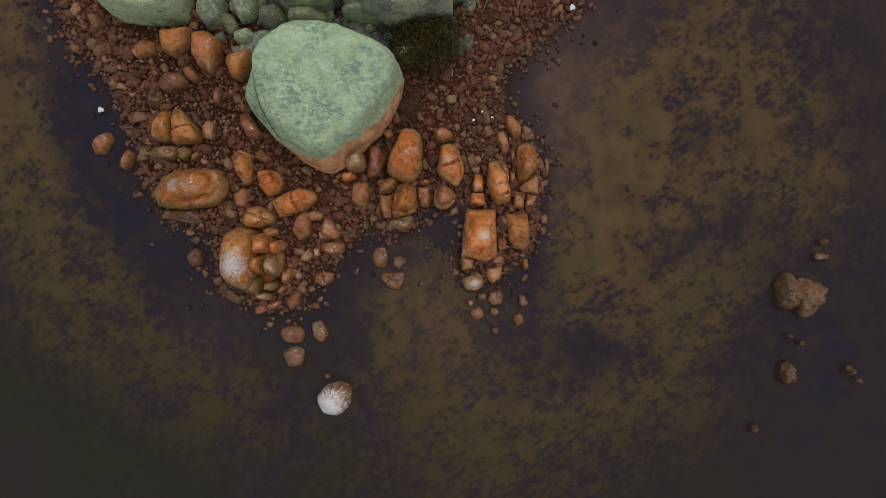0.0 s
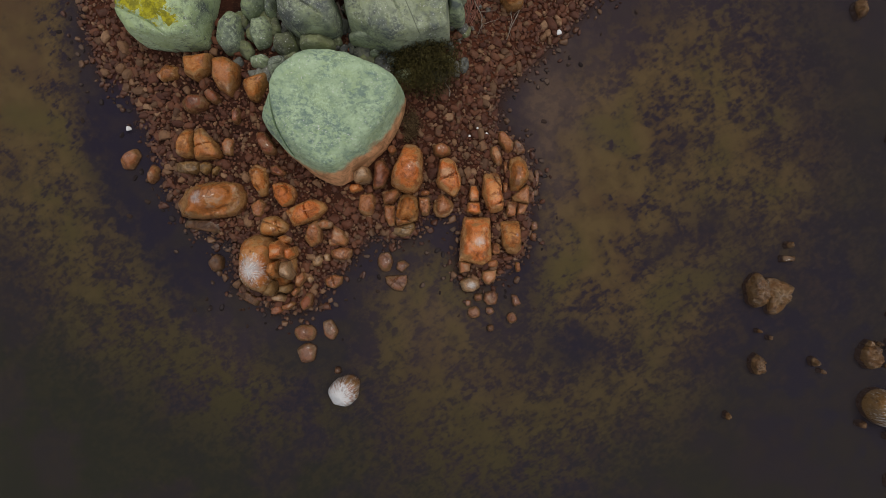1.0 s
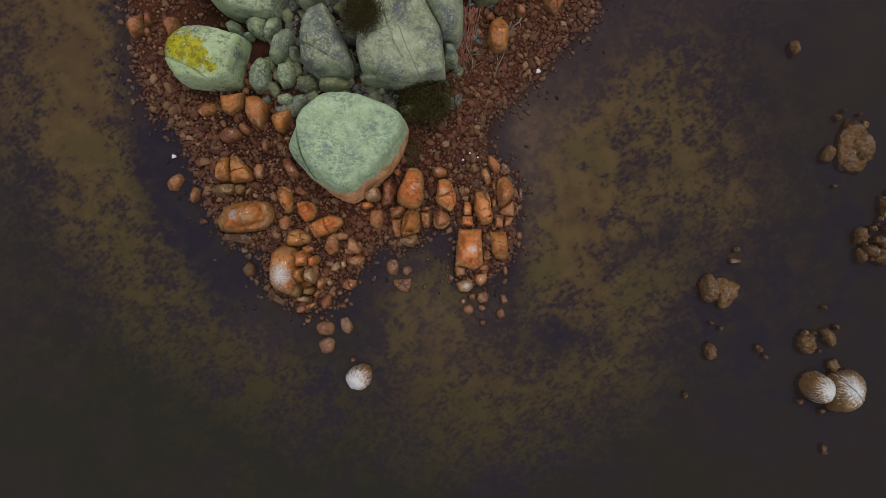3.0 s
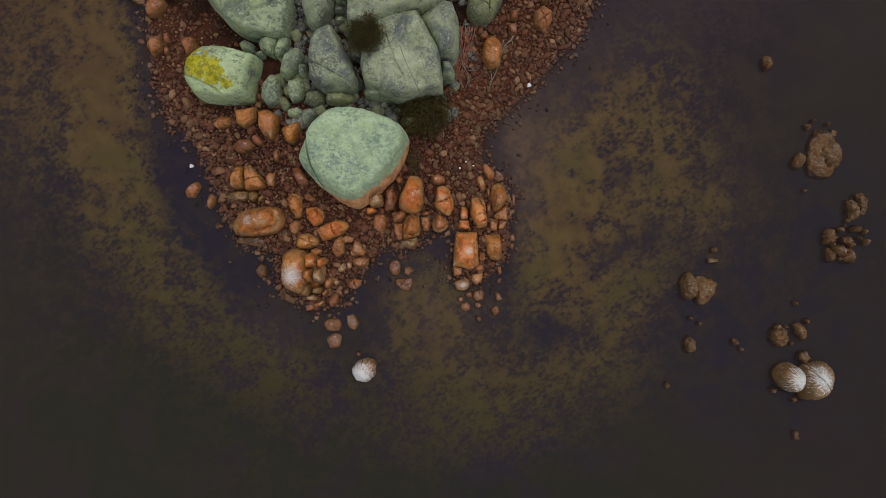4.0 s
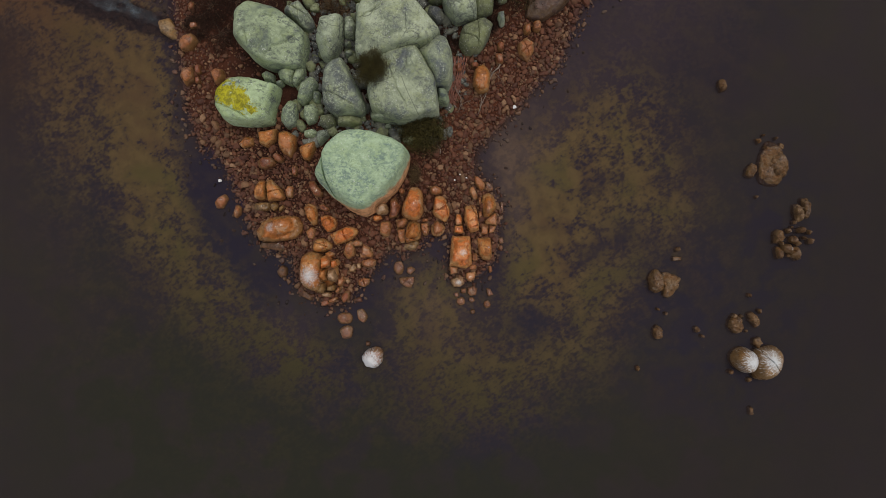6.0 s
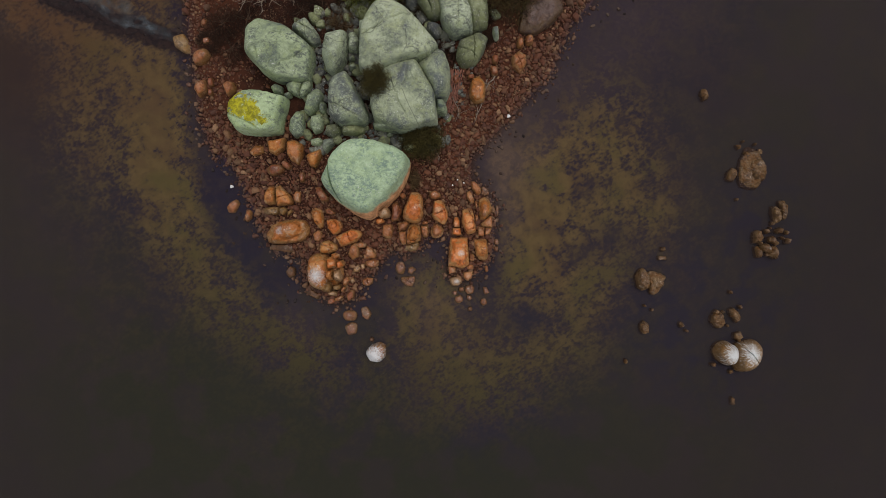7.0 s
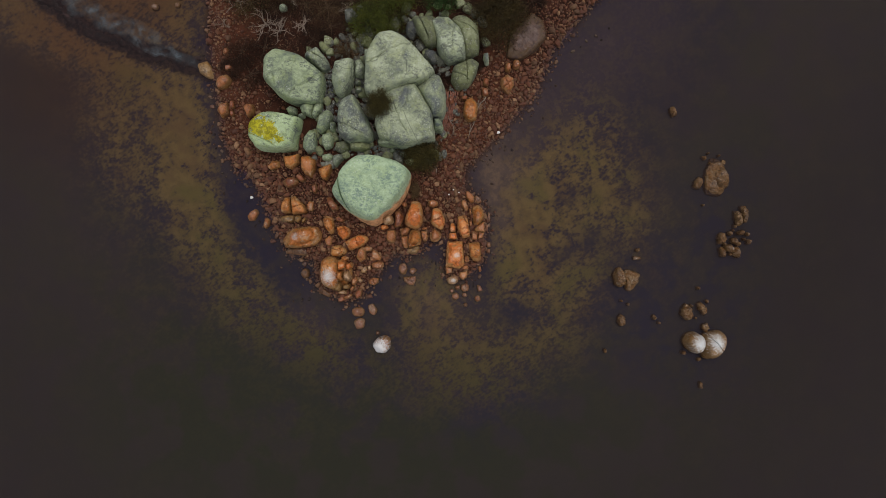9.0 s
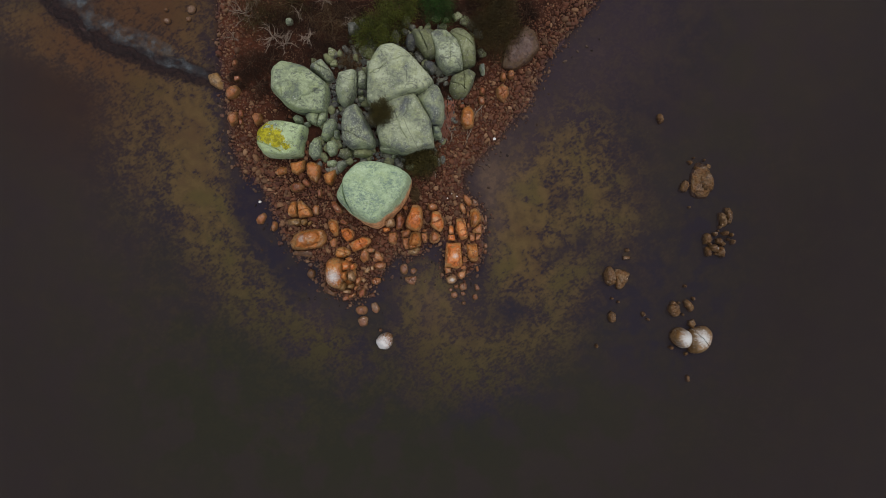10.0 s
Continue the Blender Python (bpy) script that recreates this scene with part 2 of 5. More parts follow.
TINTS = {"awash": AWASH, "amber": AMBER, "orange": ORANGE, "tan": TAN, "rust": RUST, "pale": PALE, "ochre": OCHRE, "wet": WET, "brown": BROWN, "slab": SLAB}
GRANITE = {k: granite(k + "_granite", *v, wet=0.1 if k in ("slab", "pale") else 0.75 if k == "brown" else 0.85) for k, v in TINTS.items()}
GREEN, DULL, BARE = (0.300, 0.362, 0.222), (0.190, 0.234, 0.158), (0.100, 0.116, 0.102)
GRANITE["skirt"] = lichened("pale_lichen", (0.352, 0.462, 0.292), (0.278, 0.378, 0.252), (0.170, 0.245, 0.205), 0.74, (0.57, 0.265, 0.115), patch=0.50, lean=(-0.24, 0.50), fade=0.24, moss=0.35)
GRANITE["lichen"] = lichened("green_lichen", GREEN, DULL, BARE, 0.55, (0.20, 0.16, 0.10))
GRANITE["yellow"] = lichened("yellow_patched_lichen", (0.38, 0.48, 0.28), (0.29, 0.37, 0.22), BARE, 0.5, (0.16, 0.14, 0.09), (0.37, 0.335, 0.006), 0.54)
GRANITE["grey"] = lichened("grey_lichen", (0.330, 0.378, 0.262), (0.222, 0.256, 0.190), (0.108, 0.118, 0.106), 0.5, (0.15, 0.12, 0.09), patch=0.49, cracks=0.6)
GRANITE["slate"] = lichened("bluish_weathered_granite", (0.158, 0.160, 0.134), (0.100, 0.103, 0.093), (0.061, 0.064, 0.064), 0.5, (0.12, 0.10, 0.08), patch=0.47, cracks=0.8)
GRANITE["dome"] = lichened("dome_lichen", (0.325, 0.366, 0.248), (0.228, 0.262, 0.184), (0.108, 0.118, 0.112), 0.5, (0.17, 0.13, 0.09), patch=0.51, cracks=0.6)
GRANITE["moss"] = lichened("moss_crust", (0.190, 0.212, 0.112), (0.130, 0.146, 0.080), (0.099, 0.102, 0.068), 0.4, (0.15, 0.12, 0.07), patch=0.50)


def stones_material(name, island):
    """Cobbles, each of its own brown: red, tan or grey."""
    n = Nodes(name)
    where = n.position()
    own = n.add("NewGeometry").outputs["Random Per Island"] if island else n.add("ObjectInfo").outputs["Random"]
    colour = n.ramp(own, (0.0, (0.052, 0.013, 0.006)), (0.30, (0.100, 0.029, 0.012)), (0.55, (0.140, 0.048, 0.020)), (0.70, (0.080, 0.036, 0.018)), (0.82, (0.150, 0.078, 0.038)), (0.94, (0.21, 0.105, 0.050)), (1.0, (0.29, 0.165, 0.090)))
    blot = n.noise(where, 7.0, 5.0, 0.65)
    colour = n.mix(n.span(blot, 0.45, 0.7, 0.0, 0.6), colour, (0.07, 0.035, 0.022))
    speck = n.noise(where, 45.0, 2.0)
    colour = n.mix(n.span(speck, 0.55, 0.72, 0.0, 0.30), colour, (0.23, 0.115, 0.062))
    sep = n.add("SeparateXYZ")
    n.link(where, sep.inputs[0])
    damp = n.span(n.math("ADD", sep.outputs[2], n.math("MULTIPLY", n.math("SUBTRACT", blot, 0.5), 0.3)), 0.05, 0.28, 1.0, 0.0)
    colour = n.mix(n.math("MULTIPLY", damp, 0.35), colour, (0.052, 0.026, 0.016))
    return n.finish(colour, n.math("SUBTRACT", 0.78, n.math("MULTIPLY", damp, 0.35)), n.math("ADD", blot, n.math("MULTIPLY", speck, 0.3)), 0.5, 0.03)


COBBLE, GRAVEL = stones_material("cobble_stone", False), stones_material("gravel_stone", True)


def ground_material():
    n = Nodes("sea_bed_and_soil")
    where = n.position()
    sand, land, red, green, silt, deep, wrack, blue, far = (attribute(n, k) for k in ("sand", "land", "red", "green", "silt", "deep", "wrack", "blue", "far"))
    broad, fine, tiny = n.noise(where, 0.62, 3.0, 0.50, 0.2), n.noise(where, 1.5, 2.0, 0.5, 0.3), n.noise(where, 16.0, 3.0, 0.6)
    clump = n.noise(where, 4.4, 2.0, 0.55, 0.2)
    tone = n.noise(where, 0.33, 3.0, 0.5)
    comb = n.add("Mapping")
    comb.inputs["Scale"].default_value = (1.9, 5.0, 2.0)
    lie = n.add("VectorRotate", Angle=radians(-32))
    n.link(where, lie.inputs["Vector"])
    n.link(lie.outputs[0], comb.inputs["Vector"])
    strands = n.noise(comb.outputs[0], 1.5, 3.0, 0.6, 0.3)
    # tufts of weed in beds, thinning out over the sand
    v = n.math("ADD", sand, n.math("MULTIPLY", n.math("SUBTRACT", broad, 0.5), 1.5))
    v = n.math("ADD", v, n.math("MULTIPLY", n.math("SUBTRACT", fine, 0.5), 2.1))
    v = n.math("ADD", v, n.math("MULTIPLY", n.math("SUBTRACT", clump, 0.5), 1.9))
    v = n.math("ADD", v, n.math("MULTIPLY", n.math("SUBTRACT", strands, 0.5), 1.9))
    v = n.math("ADD", v, n.math("MULTIPLY", n.math("SUBTRACT", tone, 0.5), 0.8))
    # off shore, deep-water murk is painted in: softer edges, duller sand, greyer weed
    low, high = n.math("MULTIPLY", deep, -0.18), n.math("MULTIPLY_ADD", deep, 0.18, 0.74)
    m = n.math("ADD", n.span(v, low, high, 0.0, 0.78), n.span(v, 0.45, 1.10, 0.0, 0.22))
    sandy = n.mix(n.span(fine, 0.35, 0.7), (0.230, 0.168, 0.070), (0.31, 0.230, 0.098))
    sandy = n.mix(n.span(tone, 0.35, 0.5, 0.75, 0.0), sandy, (0.20, 0.128, 0.068))
    sandy = n.mix(n.span(tone, 0.52, 0.66, 0.0, 0.75), sandy, (0.215, 0.190, 0.062))
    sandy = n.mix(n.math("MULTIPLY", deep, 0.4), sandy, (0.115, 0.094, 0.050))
    sandy = n.mix(red, sandy, (0.20, 0.105, 0.045))
    sandy = n.mix(green, sandy, (0.105, 0.105, 0.037))
    weedy = n.mix(n.span(broad, 0.4, 0.65), (0.032, 0.028, 0.080), (0.066, 0.054, 0.078))
    weedy = n.mix(n.span(n.math("ADD", fine, n.math("MULTIPLY", n.math("SUBTRACT", clump, 0.5), 0.8)), 0.40, 0.66, 0.0, n.span(sand, -0.05, 0.3, 0.12, 0.85)), weedy, (0.108, 0.082, 0.062))
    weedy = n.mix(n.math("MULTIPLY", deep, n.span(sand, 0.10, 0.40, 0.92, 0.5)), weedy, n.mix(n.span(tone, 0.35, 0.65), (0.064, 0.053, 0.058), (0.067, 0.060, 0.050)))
    weedy = n.mix(n.math("MULTIPLY", red, 0.8), weedy, (0.07, 0.034, 0.022))
    weedy = n.mix(n.math("MULTIPLY", green, n.span(n.math("ADD", tone, n.math("MULTIPLY", n.math("SUBTRACT", broad, 0.5), 0.6)), 0.40, 0.56, 0.45, 0.98)), weedy, (0.038, 0.053, 0.027))
    weedy = n.mix(n.math("MULTIPLY", blue, n.span(n.math("ADD", broad, n.math("MULTIPLY", n.math("SUBTRACT", fine, 0.5), 0.6)), 0.34, 0.62, 0.95, 0.35)), weedy, (0.034, 0.035, 0.082))
    weedy = n.mix(n.math("MULTIPLY", n.span(sand, 0.10, 0.50, 0.0, 0.65), n.span(n.math("ADD", strands, n.math("SUBTRACT", clump, 0.5)), 0.32, 0.58, 0.25, 1.0)), weedy, (0.112, 0.083, 0.062))
    # far out the bed's colour is darkened, as if under deeper water
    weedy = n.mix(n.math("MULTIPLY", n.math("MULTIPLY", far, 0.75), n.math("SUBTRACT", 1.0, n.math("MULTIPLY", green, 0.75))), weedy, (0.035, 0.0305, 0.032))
    bed = n.mix(n.math("MULTIPLY", m, n.span(sand, 0.0, 0.6, 0.06, 1.0)), weedy, sandy)
    muddy = n.math("MULTIPLY", silt, n.span(n.math("ADD", broad, n.math("MULTIPLY", fine, 0.5)), 0.55, 0.9, 1.0, 0.45))
    bed = n.mix(muddy, bed, n.mix(n.span(n.math("ADD", fine, n.math("MULTIPLY", n.math("SUBTRACT", clump, 0.5), 0.7)), 0.38, 0.62), (0.20, 0.150, 0.135), (0.28, 0.205, 0.155)))
    drift = n.math("ADD", wrack, n.math("MULTIPLY", n.math("SUBTRACT", n.noise(where, 1.6, 5.0, 0.65, 0.3), 0.5), 1.5))
    bed = n.mix(n.span(drift, 0.30, 0.75, 0.0, 0.95), bed, n.mix(n.span(clump, 0.4, 0.6), (0.016, 0.010, 0.014), (0.046, 0.026, 0.026)))
    soil = n.mix(n.span(fine, 0.35, 0.65), (0.016, 0.006, 0.004), (0.040, 0.014, 0.008))
    soil = n.mix(n.span(tiny, 0.5, 0.7, 0.0, 0.5), soil, (0.10, 0.045, 0.027))
    soil = n.mix(n.math("MULTIPLY", red, n.span(fine, 0.35, 0.6, 0.5, 1.0)), soil, (0.095, 0.031, 0.016))
    colour = n.mix(land, bed, soil)
    return n.finish(colour, 0.9, n.math("MULTIPLY", n.math("ADD", fine, n.math("MULTIPLY", tiny, 0.4)), land), 0.5, 0.05, 0.15)


def water_material():
    """Clear, slightly brown water: see-through, with a diffuse veil and the gloss of its surface at a slant."""
    n = Nodes("water")
    n.tree.nodes.remove(n.bsdf)
    clear = n.add("BsdfTransparent", Color=(0.86, 0.82, 0.78, 1.0))
    # dim diffuse layer: turbid water, and the sky's overhead reflection put into colour
    turbid_veil = n.add("BsdfDiffuse", Color=(0.038, 0.0305, 0.034, 1.0))
    body = n.add("MixShader")
    body.inputs[0].default_value = 0.36
    n.link(clear.outputs[0], body.inputs[1])
    n.link(turbid_veil.outputs[0], body.inputs[2])
    gloss = n.add("BsdfGlossy", Roughness=0.08)
    sheen = n.math("MAXIMUM", n.math("SUBTRACT", n.add("Fresnel", IOR=1.33).outputs[0], 0.021), 0.0)
    both = n.add("MixShader")
    n.link(sheen, both.inputs[0])
    n.link(body.outputs[0], both.inputs[1])
    n.link(gloss.outputs[0], both.inputs[2])
    n.link(both.outputs[0], n.out.inputs["Surface"])
    return n.mat


def plain(name, a, b, scale, rough=0.8, own=0.3):
    """Two tints in patches, with a little difference from piece to piece."""
    n = Nodes(name)
    where = n.position()
    isle = n.add("NewGeometry").outputs["Random Per Island"]
    v = n.math("ADD", n.noise(where, scale, 5.0, 0.6), n.math("MULTIPLY", n.math("SUBTRACT", isle, 0.5), own))
    colour = n.mix(n.span(v, 0.3, 0.7), a, b)
    return n.finish(colour, rough, n.noise(where, scale * 6, 3.0), 0.3, 0.02, 0.25)


BARK = plain("brown_bark", (0.06, 0.035, 0.022), (0.13, 0.085, 0.055), 8.0)
DEADWOOD = plain("bleached_wood", (0.13, 0.095, 0.075), (0.28, 0.225, 0.185), 6.0)
REDWOOD = plain("red_dry_stems", (0.14, 0.055, 0.040), (0.32, 0.145, 0.105), 5.0)
LEAF_OLIVE = plain("olive_leaves", (0.018, 0.013, 0.004), (0.066, 0.045, 0.012), 1.3, 0.7, 0.4)
LEAF_GREEN = plain("green_leaves", (0.026, 0.032, 0.005), (0.100, 0.112, 0.015), 1.3, 0.7, 0.4)
LEAF_DEEP = plain("deep_green_leaves", (0.010, 0.024, 0.004), (0.028, 0.072, 0.010), 1.3, 0.7, 0.4)
LEAF_MOSS = plain("dark_moss_leaves", (0.024, 0.020, 0.005), (0.075, 0.060, 0.015), 1.3, 0.8, 0.4)
LEAF_DARK = plain("dark_heath_leaves", (0.012, 0.006, 0.004), (0.056, 0.025, 0.014), 1.3, 0.8, 0.4)
LEAF_DRY = plain("dry_leaves", (0.05, 0.028, 0.014), (0.13, 0.085, 0.04), 1.3, 0.8, 0.4)
WEED = plain("wet_seaweed", (0.010, 0.006, 0.008), (0.040, 0.019, 0.017), 3.5, 0.6, 0.0)


def foam_material():
    """A thin broken film: patches of foam with clear water between."""
    mat = plain("blue_grey_foam", (0.040, 0.048, 0.056), (0.16, 0.20, 0.23), 2.6, 0.6, 0.0)
    tree = mat.node_tree
    film, clear, cover = tree.nodes.new("ShaderNodeTexNoise"), tree.nodes.new("ShaderNodeBsdfTransparent"), tree.nodes.new("ShaderNodeMapRange")
    film.inputs["Scale"].default_value, film.inputs["Detail"].default_value, film.inputs["Roughness"].default_value = 1.5, 6.0, 0.62
    cover.inputs["From Min"].default_value, cover.inputs["From Max"].default_value, cover.inputs["To Max"].default_value = 0.40, 0.72, 0.7
    tree.links.new(tree.nodes.new("ShaderNodeNewGeometry").outputs["Position"], film.inputs["Vector"])
    tree.links.new(film.outputs["Fac"], cover.inputs["Value"])
    edge, thin = tree.nodes.new("ShaderNodeAttribute"), tree.nodes.new("ShaderNodeMath")
    edge.attribute_name, thin.operation = "fade", "MULTIPLY"
    tree.links.new(edge.outputs["Fac"], thin.inputs[0])
    tree.links.new(cover.outputs[0], thin.inputs[1])
    both = tree.nodes.new("ShaderNodeMixShader")
    tree.links.new(thin.outputs[0], both.inputs[0])
    tree.links.new(clear.outputs[0], both.inputs[1])
    tree.links.new(tree.nodes["Principled BSDF"].outputs[0], both.inputs[2])
    tree.links.new(both.outputs[0], tree.nodes["Material Output"].inputs["Surface"])
    return mat


FOAM = foam_material()
SUNKEN = plain("sunken_stone", (0.034, 0.025, 0.026), (0.105, 0.070, 0.052), 2.0, 0.8, 0.8)
SHELL = plain("white_shell", (0.62, 0.62, 0.62), (0.8, 0.8, 0.8), 10.0, 0.5)

# ---- the waterline, the land and the sea bed ----
SHORE = [
    (-34.0, 60.0), (-20.0, 26.0), (-14.0, 19.0), (-14.1, 16.5), (-14.0, 13.3), (-13.7, 11.2), (-13.5, 8.6), (-12.8, 6.8),
    (-11.7, 6.1), (-11.1, 4.6), (-10.6, 3.3), (-10.2, 2.2), (-9.3, 1.0), (-7.9, 0.5), (-7.8, -1.2), (-6.9, -1.7),
    (-6.0, -2.3), (-4.8, -2.0), (-4.3, -1.0), (-3.5, -0.2), (-2.6, 0.8), (-1.8, 0.5), (-1.0, 0.8), (-0.5, 1.5),
    (0.8, 1.5), (0.6, -0.6), (1.3, -1.2), (2.3, -0.8), (3.1, 0.0), (3.3, 1.4), (3.4, 3.0), (3.0, 4.0),
    (2.0, 4.7), (2.2, 6.1), (3.2, 7.0), (4.1, 7.8), (5.5, 9.2), (7.1, 10.9), (8.2, 13.4), (9.6, 14.9),
    (12.1, 17.5), (15.0, 26.0), (26.0, 60.0),
]


def shore_distance(x, y):
    """Metres inside the waterline (negative: out in the water). x and y are arrays."""
    x, y = np.asarray(x, float), np.asarray(y, float)
    best, inside = np.full(x.shape, 1e9), np.zeros(x.shape, bool)
    for (ax, ay), (bx, by) in zip(SHORE, SHORE[1:] + SHORE[:1]):
        ex, ey = bx - ax, by - ay
        s = np.clip(((x - ax) * ex + (y - ay) * ey) / (ex * ex + ey * ey), 0, 1)
        best = np.minimum(best, np.hypot(x - ax - s * ex, y - ay - s * ey))
        crosses = ((ay > y) != (by > y)) & (x < (bx - ax) * (y - ay) / ((by - ay) or 1e-9) + ax)
        inside ^= crosses
    return np.where(inside, best, -best)


def ground(x, y):
    """Height of the land or the sea bed."""
    d = shore_distance(x, y)
    land = 0.03 + 0.9 * (1 - np.exp(-np.maximum(d, 0) / 5.0))
    bed = -0.05 - 0.24 * (1 - np.exp(np.minimum(d, 0) / 5.0)) - 1.8 * (1 - np.exp(np.minimum(d + 24, 0) / 30.0))
    z = np.where(d > 0, land, bed)
    return z + 0.05 * np.sin(0.9 * x + 0.6 * y) * np.sin(0.7 * y - 0.5 * x) * np.clip(np.abs(d) / 2, 0, 1)


def sand_at(x, y):
    """How sandy the bed is: soft patches that lie between beds of dark weed."""
    total = np.zeros(np.shape(x))
    for cx, cy, a, b, turn, amount in SANDS:
        c, s = math.cos(radians(turn)), math.sin(radians(turn))
        u, v = ((x - cx) * c + (y - cy) * s) / a, (-(x - cx) * s + (y - cy) * c) / b
        total += amount * np.exp(-(u * u + v * v))
    return total


SANDS = (
    (5.9, 1.9, 2.2, 4.5, -8, 1.0), (10.0, 5.6, 3.2, 4.4, 0, 0.52), (12.0, 2.4, 2.0, 1.6, 0, 0.32), (-0.6, -2.6, 1.9, 2.6, 0, 0.68),
    (1.5, -7.0, 5.5, 3.4, 0, 0.52), (7.4, -4.4, 3.2, 3.2, 0, 0.29), (-16.1, 9.6, 1.5, 5.0, 4, 1.15), (9.4, -1.6, 2.0, 1.8, 0, 0.26), (14.0, 1.5, 4.5, 6.0, 0, 0.17),
    (-15.6, 4.0, 1.8, 3.6, 12, 0.54), (-12.8, -1.4, 2.2, 3.6, 26, 0.48), (-25.0, 16.6, 6.0, 1.8, -24, 0.85),
    (-20.0, 10.0, 3.2, 6.0, 8, 0.50), (-8.2, -4.8, 3.2, 2.2, -34, 0.44),
    (-18.5, 18.8, 5.0, 2.6, -20, 0.75), (-17.5, -3.0, 6.0, 6.0, 0, 0.14), (-9.5, -10.0, 6.0, 4.0, 0, 0.14),
    # thick beds of weed
    (5.2, -3.6, 1.5, 1.3, 20, -0.40), (7.9, 0.1, 1.3, 0.7, 12, -0.28), (10.7, 1.5, 1.3, 0.9, 0, -0.25), (8.9, 4.0, 1.1, 0.9, 40, -0.25),
)


def spaced(low, high, step, out):
    """Even steps in the middle, ever longer ones out to the horizon."""
    inner = list(np.arange(low, high + step / 2, step))
    wide, gap = [], step
    reach = 0.0
    while reach < out:
        gap *= 1.35
        reach += gap
        wide.append(reach)
    return np.array([low - w for w in reversed(wide)] + inner + [high + w for w in wide])


def sheet(name, xs, ys, height):
    gx, gy = np.meshgrid(xs, ys)
    gz = height(gx, gy)
    verts = np.stack([gx.ravel(), gy.ravel(), gz.ravel()], 1)
    w = len(xs)
    i = (np.arange(len(ys) - 1)[:, None] * w + np.arange(w - 1)[None, :]).ravel()
    faces = np.stack([i, i + 1, i + w + 1, i + w], 1)
    mesh = bpy.data.meshes.new(name)
    mesh.from_pydata(verts.tolist(), [], faces.tolist())
    mesh.polygons.foreach_set("use_smooth", [True] * len(faces))
    return mesh, gx.ravel(), gy.ravel()


mesh, gx, gy = sheet("ground", spaced(-34, 34, 0.3, 1800), spaced(-20, 26, 0.3, 1800), ground)
d = shore_distance(gx, gy)
step = lambda v, a, b: np.clip((v - a) / (b - a), 0, 1)
def line_distance(line, x, y):
    """Metres from a broken line."""
    best = np.full(np.shape(x), 1e9)
    for (ax, ay), (bx, by) in zip(line, line[1:]):
        ex, ey = bx - ax, by - ay
        s = np.clip(((x - ax) * ex + (y - ay) * ey) / (ex * ex + ey * ey), 0, 1)
        best = np.minimum(best, np.hypot(x - ax - s * ex, y - ay - s * ey))
    return best


BAR = [(-26.5, 20.5), (-25.0, 18.6), (-23.2, 17.0), (-21.2, 15.9), (-18.7, 14.7), (-16.6, 14.1), (-14.3, 13.2)]
layers = {
    # distance off shore, for the water murk painted on the bed
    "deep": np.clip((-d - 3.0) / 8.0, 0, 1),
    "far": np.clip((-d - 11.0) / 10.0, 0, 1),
    "blue": np.clip(sum(np.exp(-((gx - cx) / w) ** 2 - ((gy - cy) / h) ** 2) for cx, cy, w, h in
                        ((13.5, -3.5, 3.5, 4.5), (17.5, -5.0, 3.5, 4.0), (19.0, 1.5, 3.0, 4.0), (-9.0, -3.5, 3.0, 3.0), (-4.5, -5.5, 3.0, 2.5), (-11.5, 1.5, 1.6, 4.0), (3.0, -9.0, 4.0, 2.5), (4.8, -3.4, 2.2, 1.7))), 0, 1) * 0.85,
    "wrack": 1.15 * np.exp(-(line_distance(BAR, gx, gy) / 0.75) ** 2),
    "land": step(d, -0.35, 0.25),
    "sand": sand_at(gx, gy) - np.where((gx < -10) & (gy > 6), 0.12, 0.32) * np.exp(-np.maximum(-d, 0) / 0.9) * np.clip(np.hypot(gx + 0.6, gy + 2.4) - 2.5, 0, 1),
    "red": np.exp(-((gx + 20) / 7) ** 2 - ((gy - 18.5) / 3.2) ** 2) + 0.85 * np.exp(-((gx + 25) / 7) ** 2 - ((gy - 13) / 5) ** 2)
           + np.exp(-((gx - 2.5) / 2.6) ** 2 - ((gy - 7.5) / 4.5) ** 2) * (d > -0.3) + 0.45 * np.exp(-((gx + 4) / 5) ** 2 - ((gy - 1.5) / 4) ** 2) * (d > -0.3) + 0.8 * np.exp(-((gx + 12.5) / 1.8) ** 2 - ((gy - 13) / 6) ** 2) * (d > -0.3) + 0.35 * np.exp(-((gx - 5.5) / 3) ** 2 - ((gy - 12.5) / 4) ** 2) * (d > -0.3),
    "silt": np.clip(sum(a * np.exp(-((gx - cx) / w) ** 2 - ((gy - cy) / h) ** 2) for cx, cy, w, h, a in
                        ((4.4, 5.6, 1.7, 2.4, 1.0), (5.2, 6.8, 1.5, 1.5, 0.6), (7.2, 9.5, 2.4, 2.4, 0.4), (10.5, 12.5, 3.0, 3.0, 0.3), (14.0, 16.0, 3.5, 4.0, 0.25), (4.2, 2.6, 0.9, 2.4, 0.6), (-0.6, -1.2, 2.2, 2.2, 0.32), (0.3, -3.4, 3.2, 2.4, 0.25), (-7.5, -2.5, 2.0, 1.5, 0.3))), 0, 1),
    "green": np.clip(np.exp(-((gx + 14) / 12) ** 2 - ((gy + 8) / 9) ** 2) + 0.9 * np.exp(-((gx - 4) / 16) ** 2 - ((gy + 12) / 7) ** 2)
                     + 0.3 * np.exp(-((gx - 21) / 4) ** 2 - ((gy - 4) / 16) ** 2), 0, 1) * 0.9,
}
for key, values in layers.items():
    mesh.attributes.new(key, "FLOAT", "POINT").data.foreach_set("value", np.clip(values, -1, 2).astype(np.float32))
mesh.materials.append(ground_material())
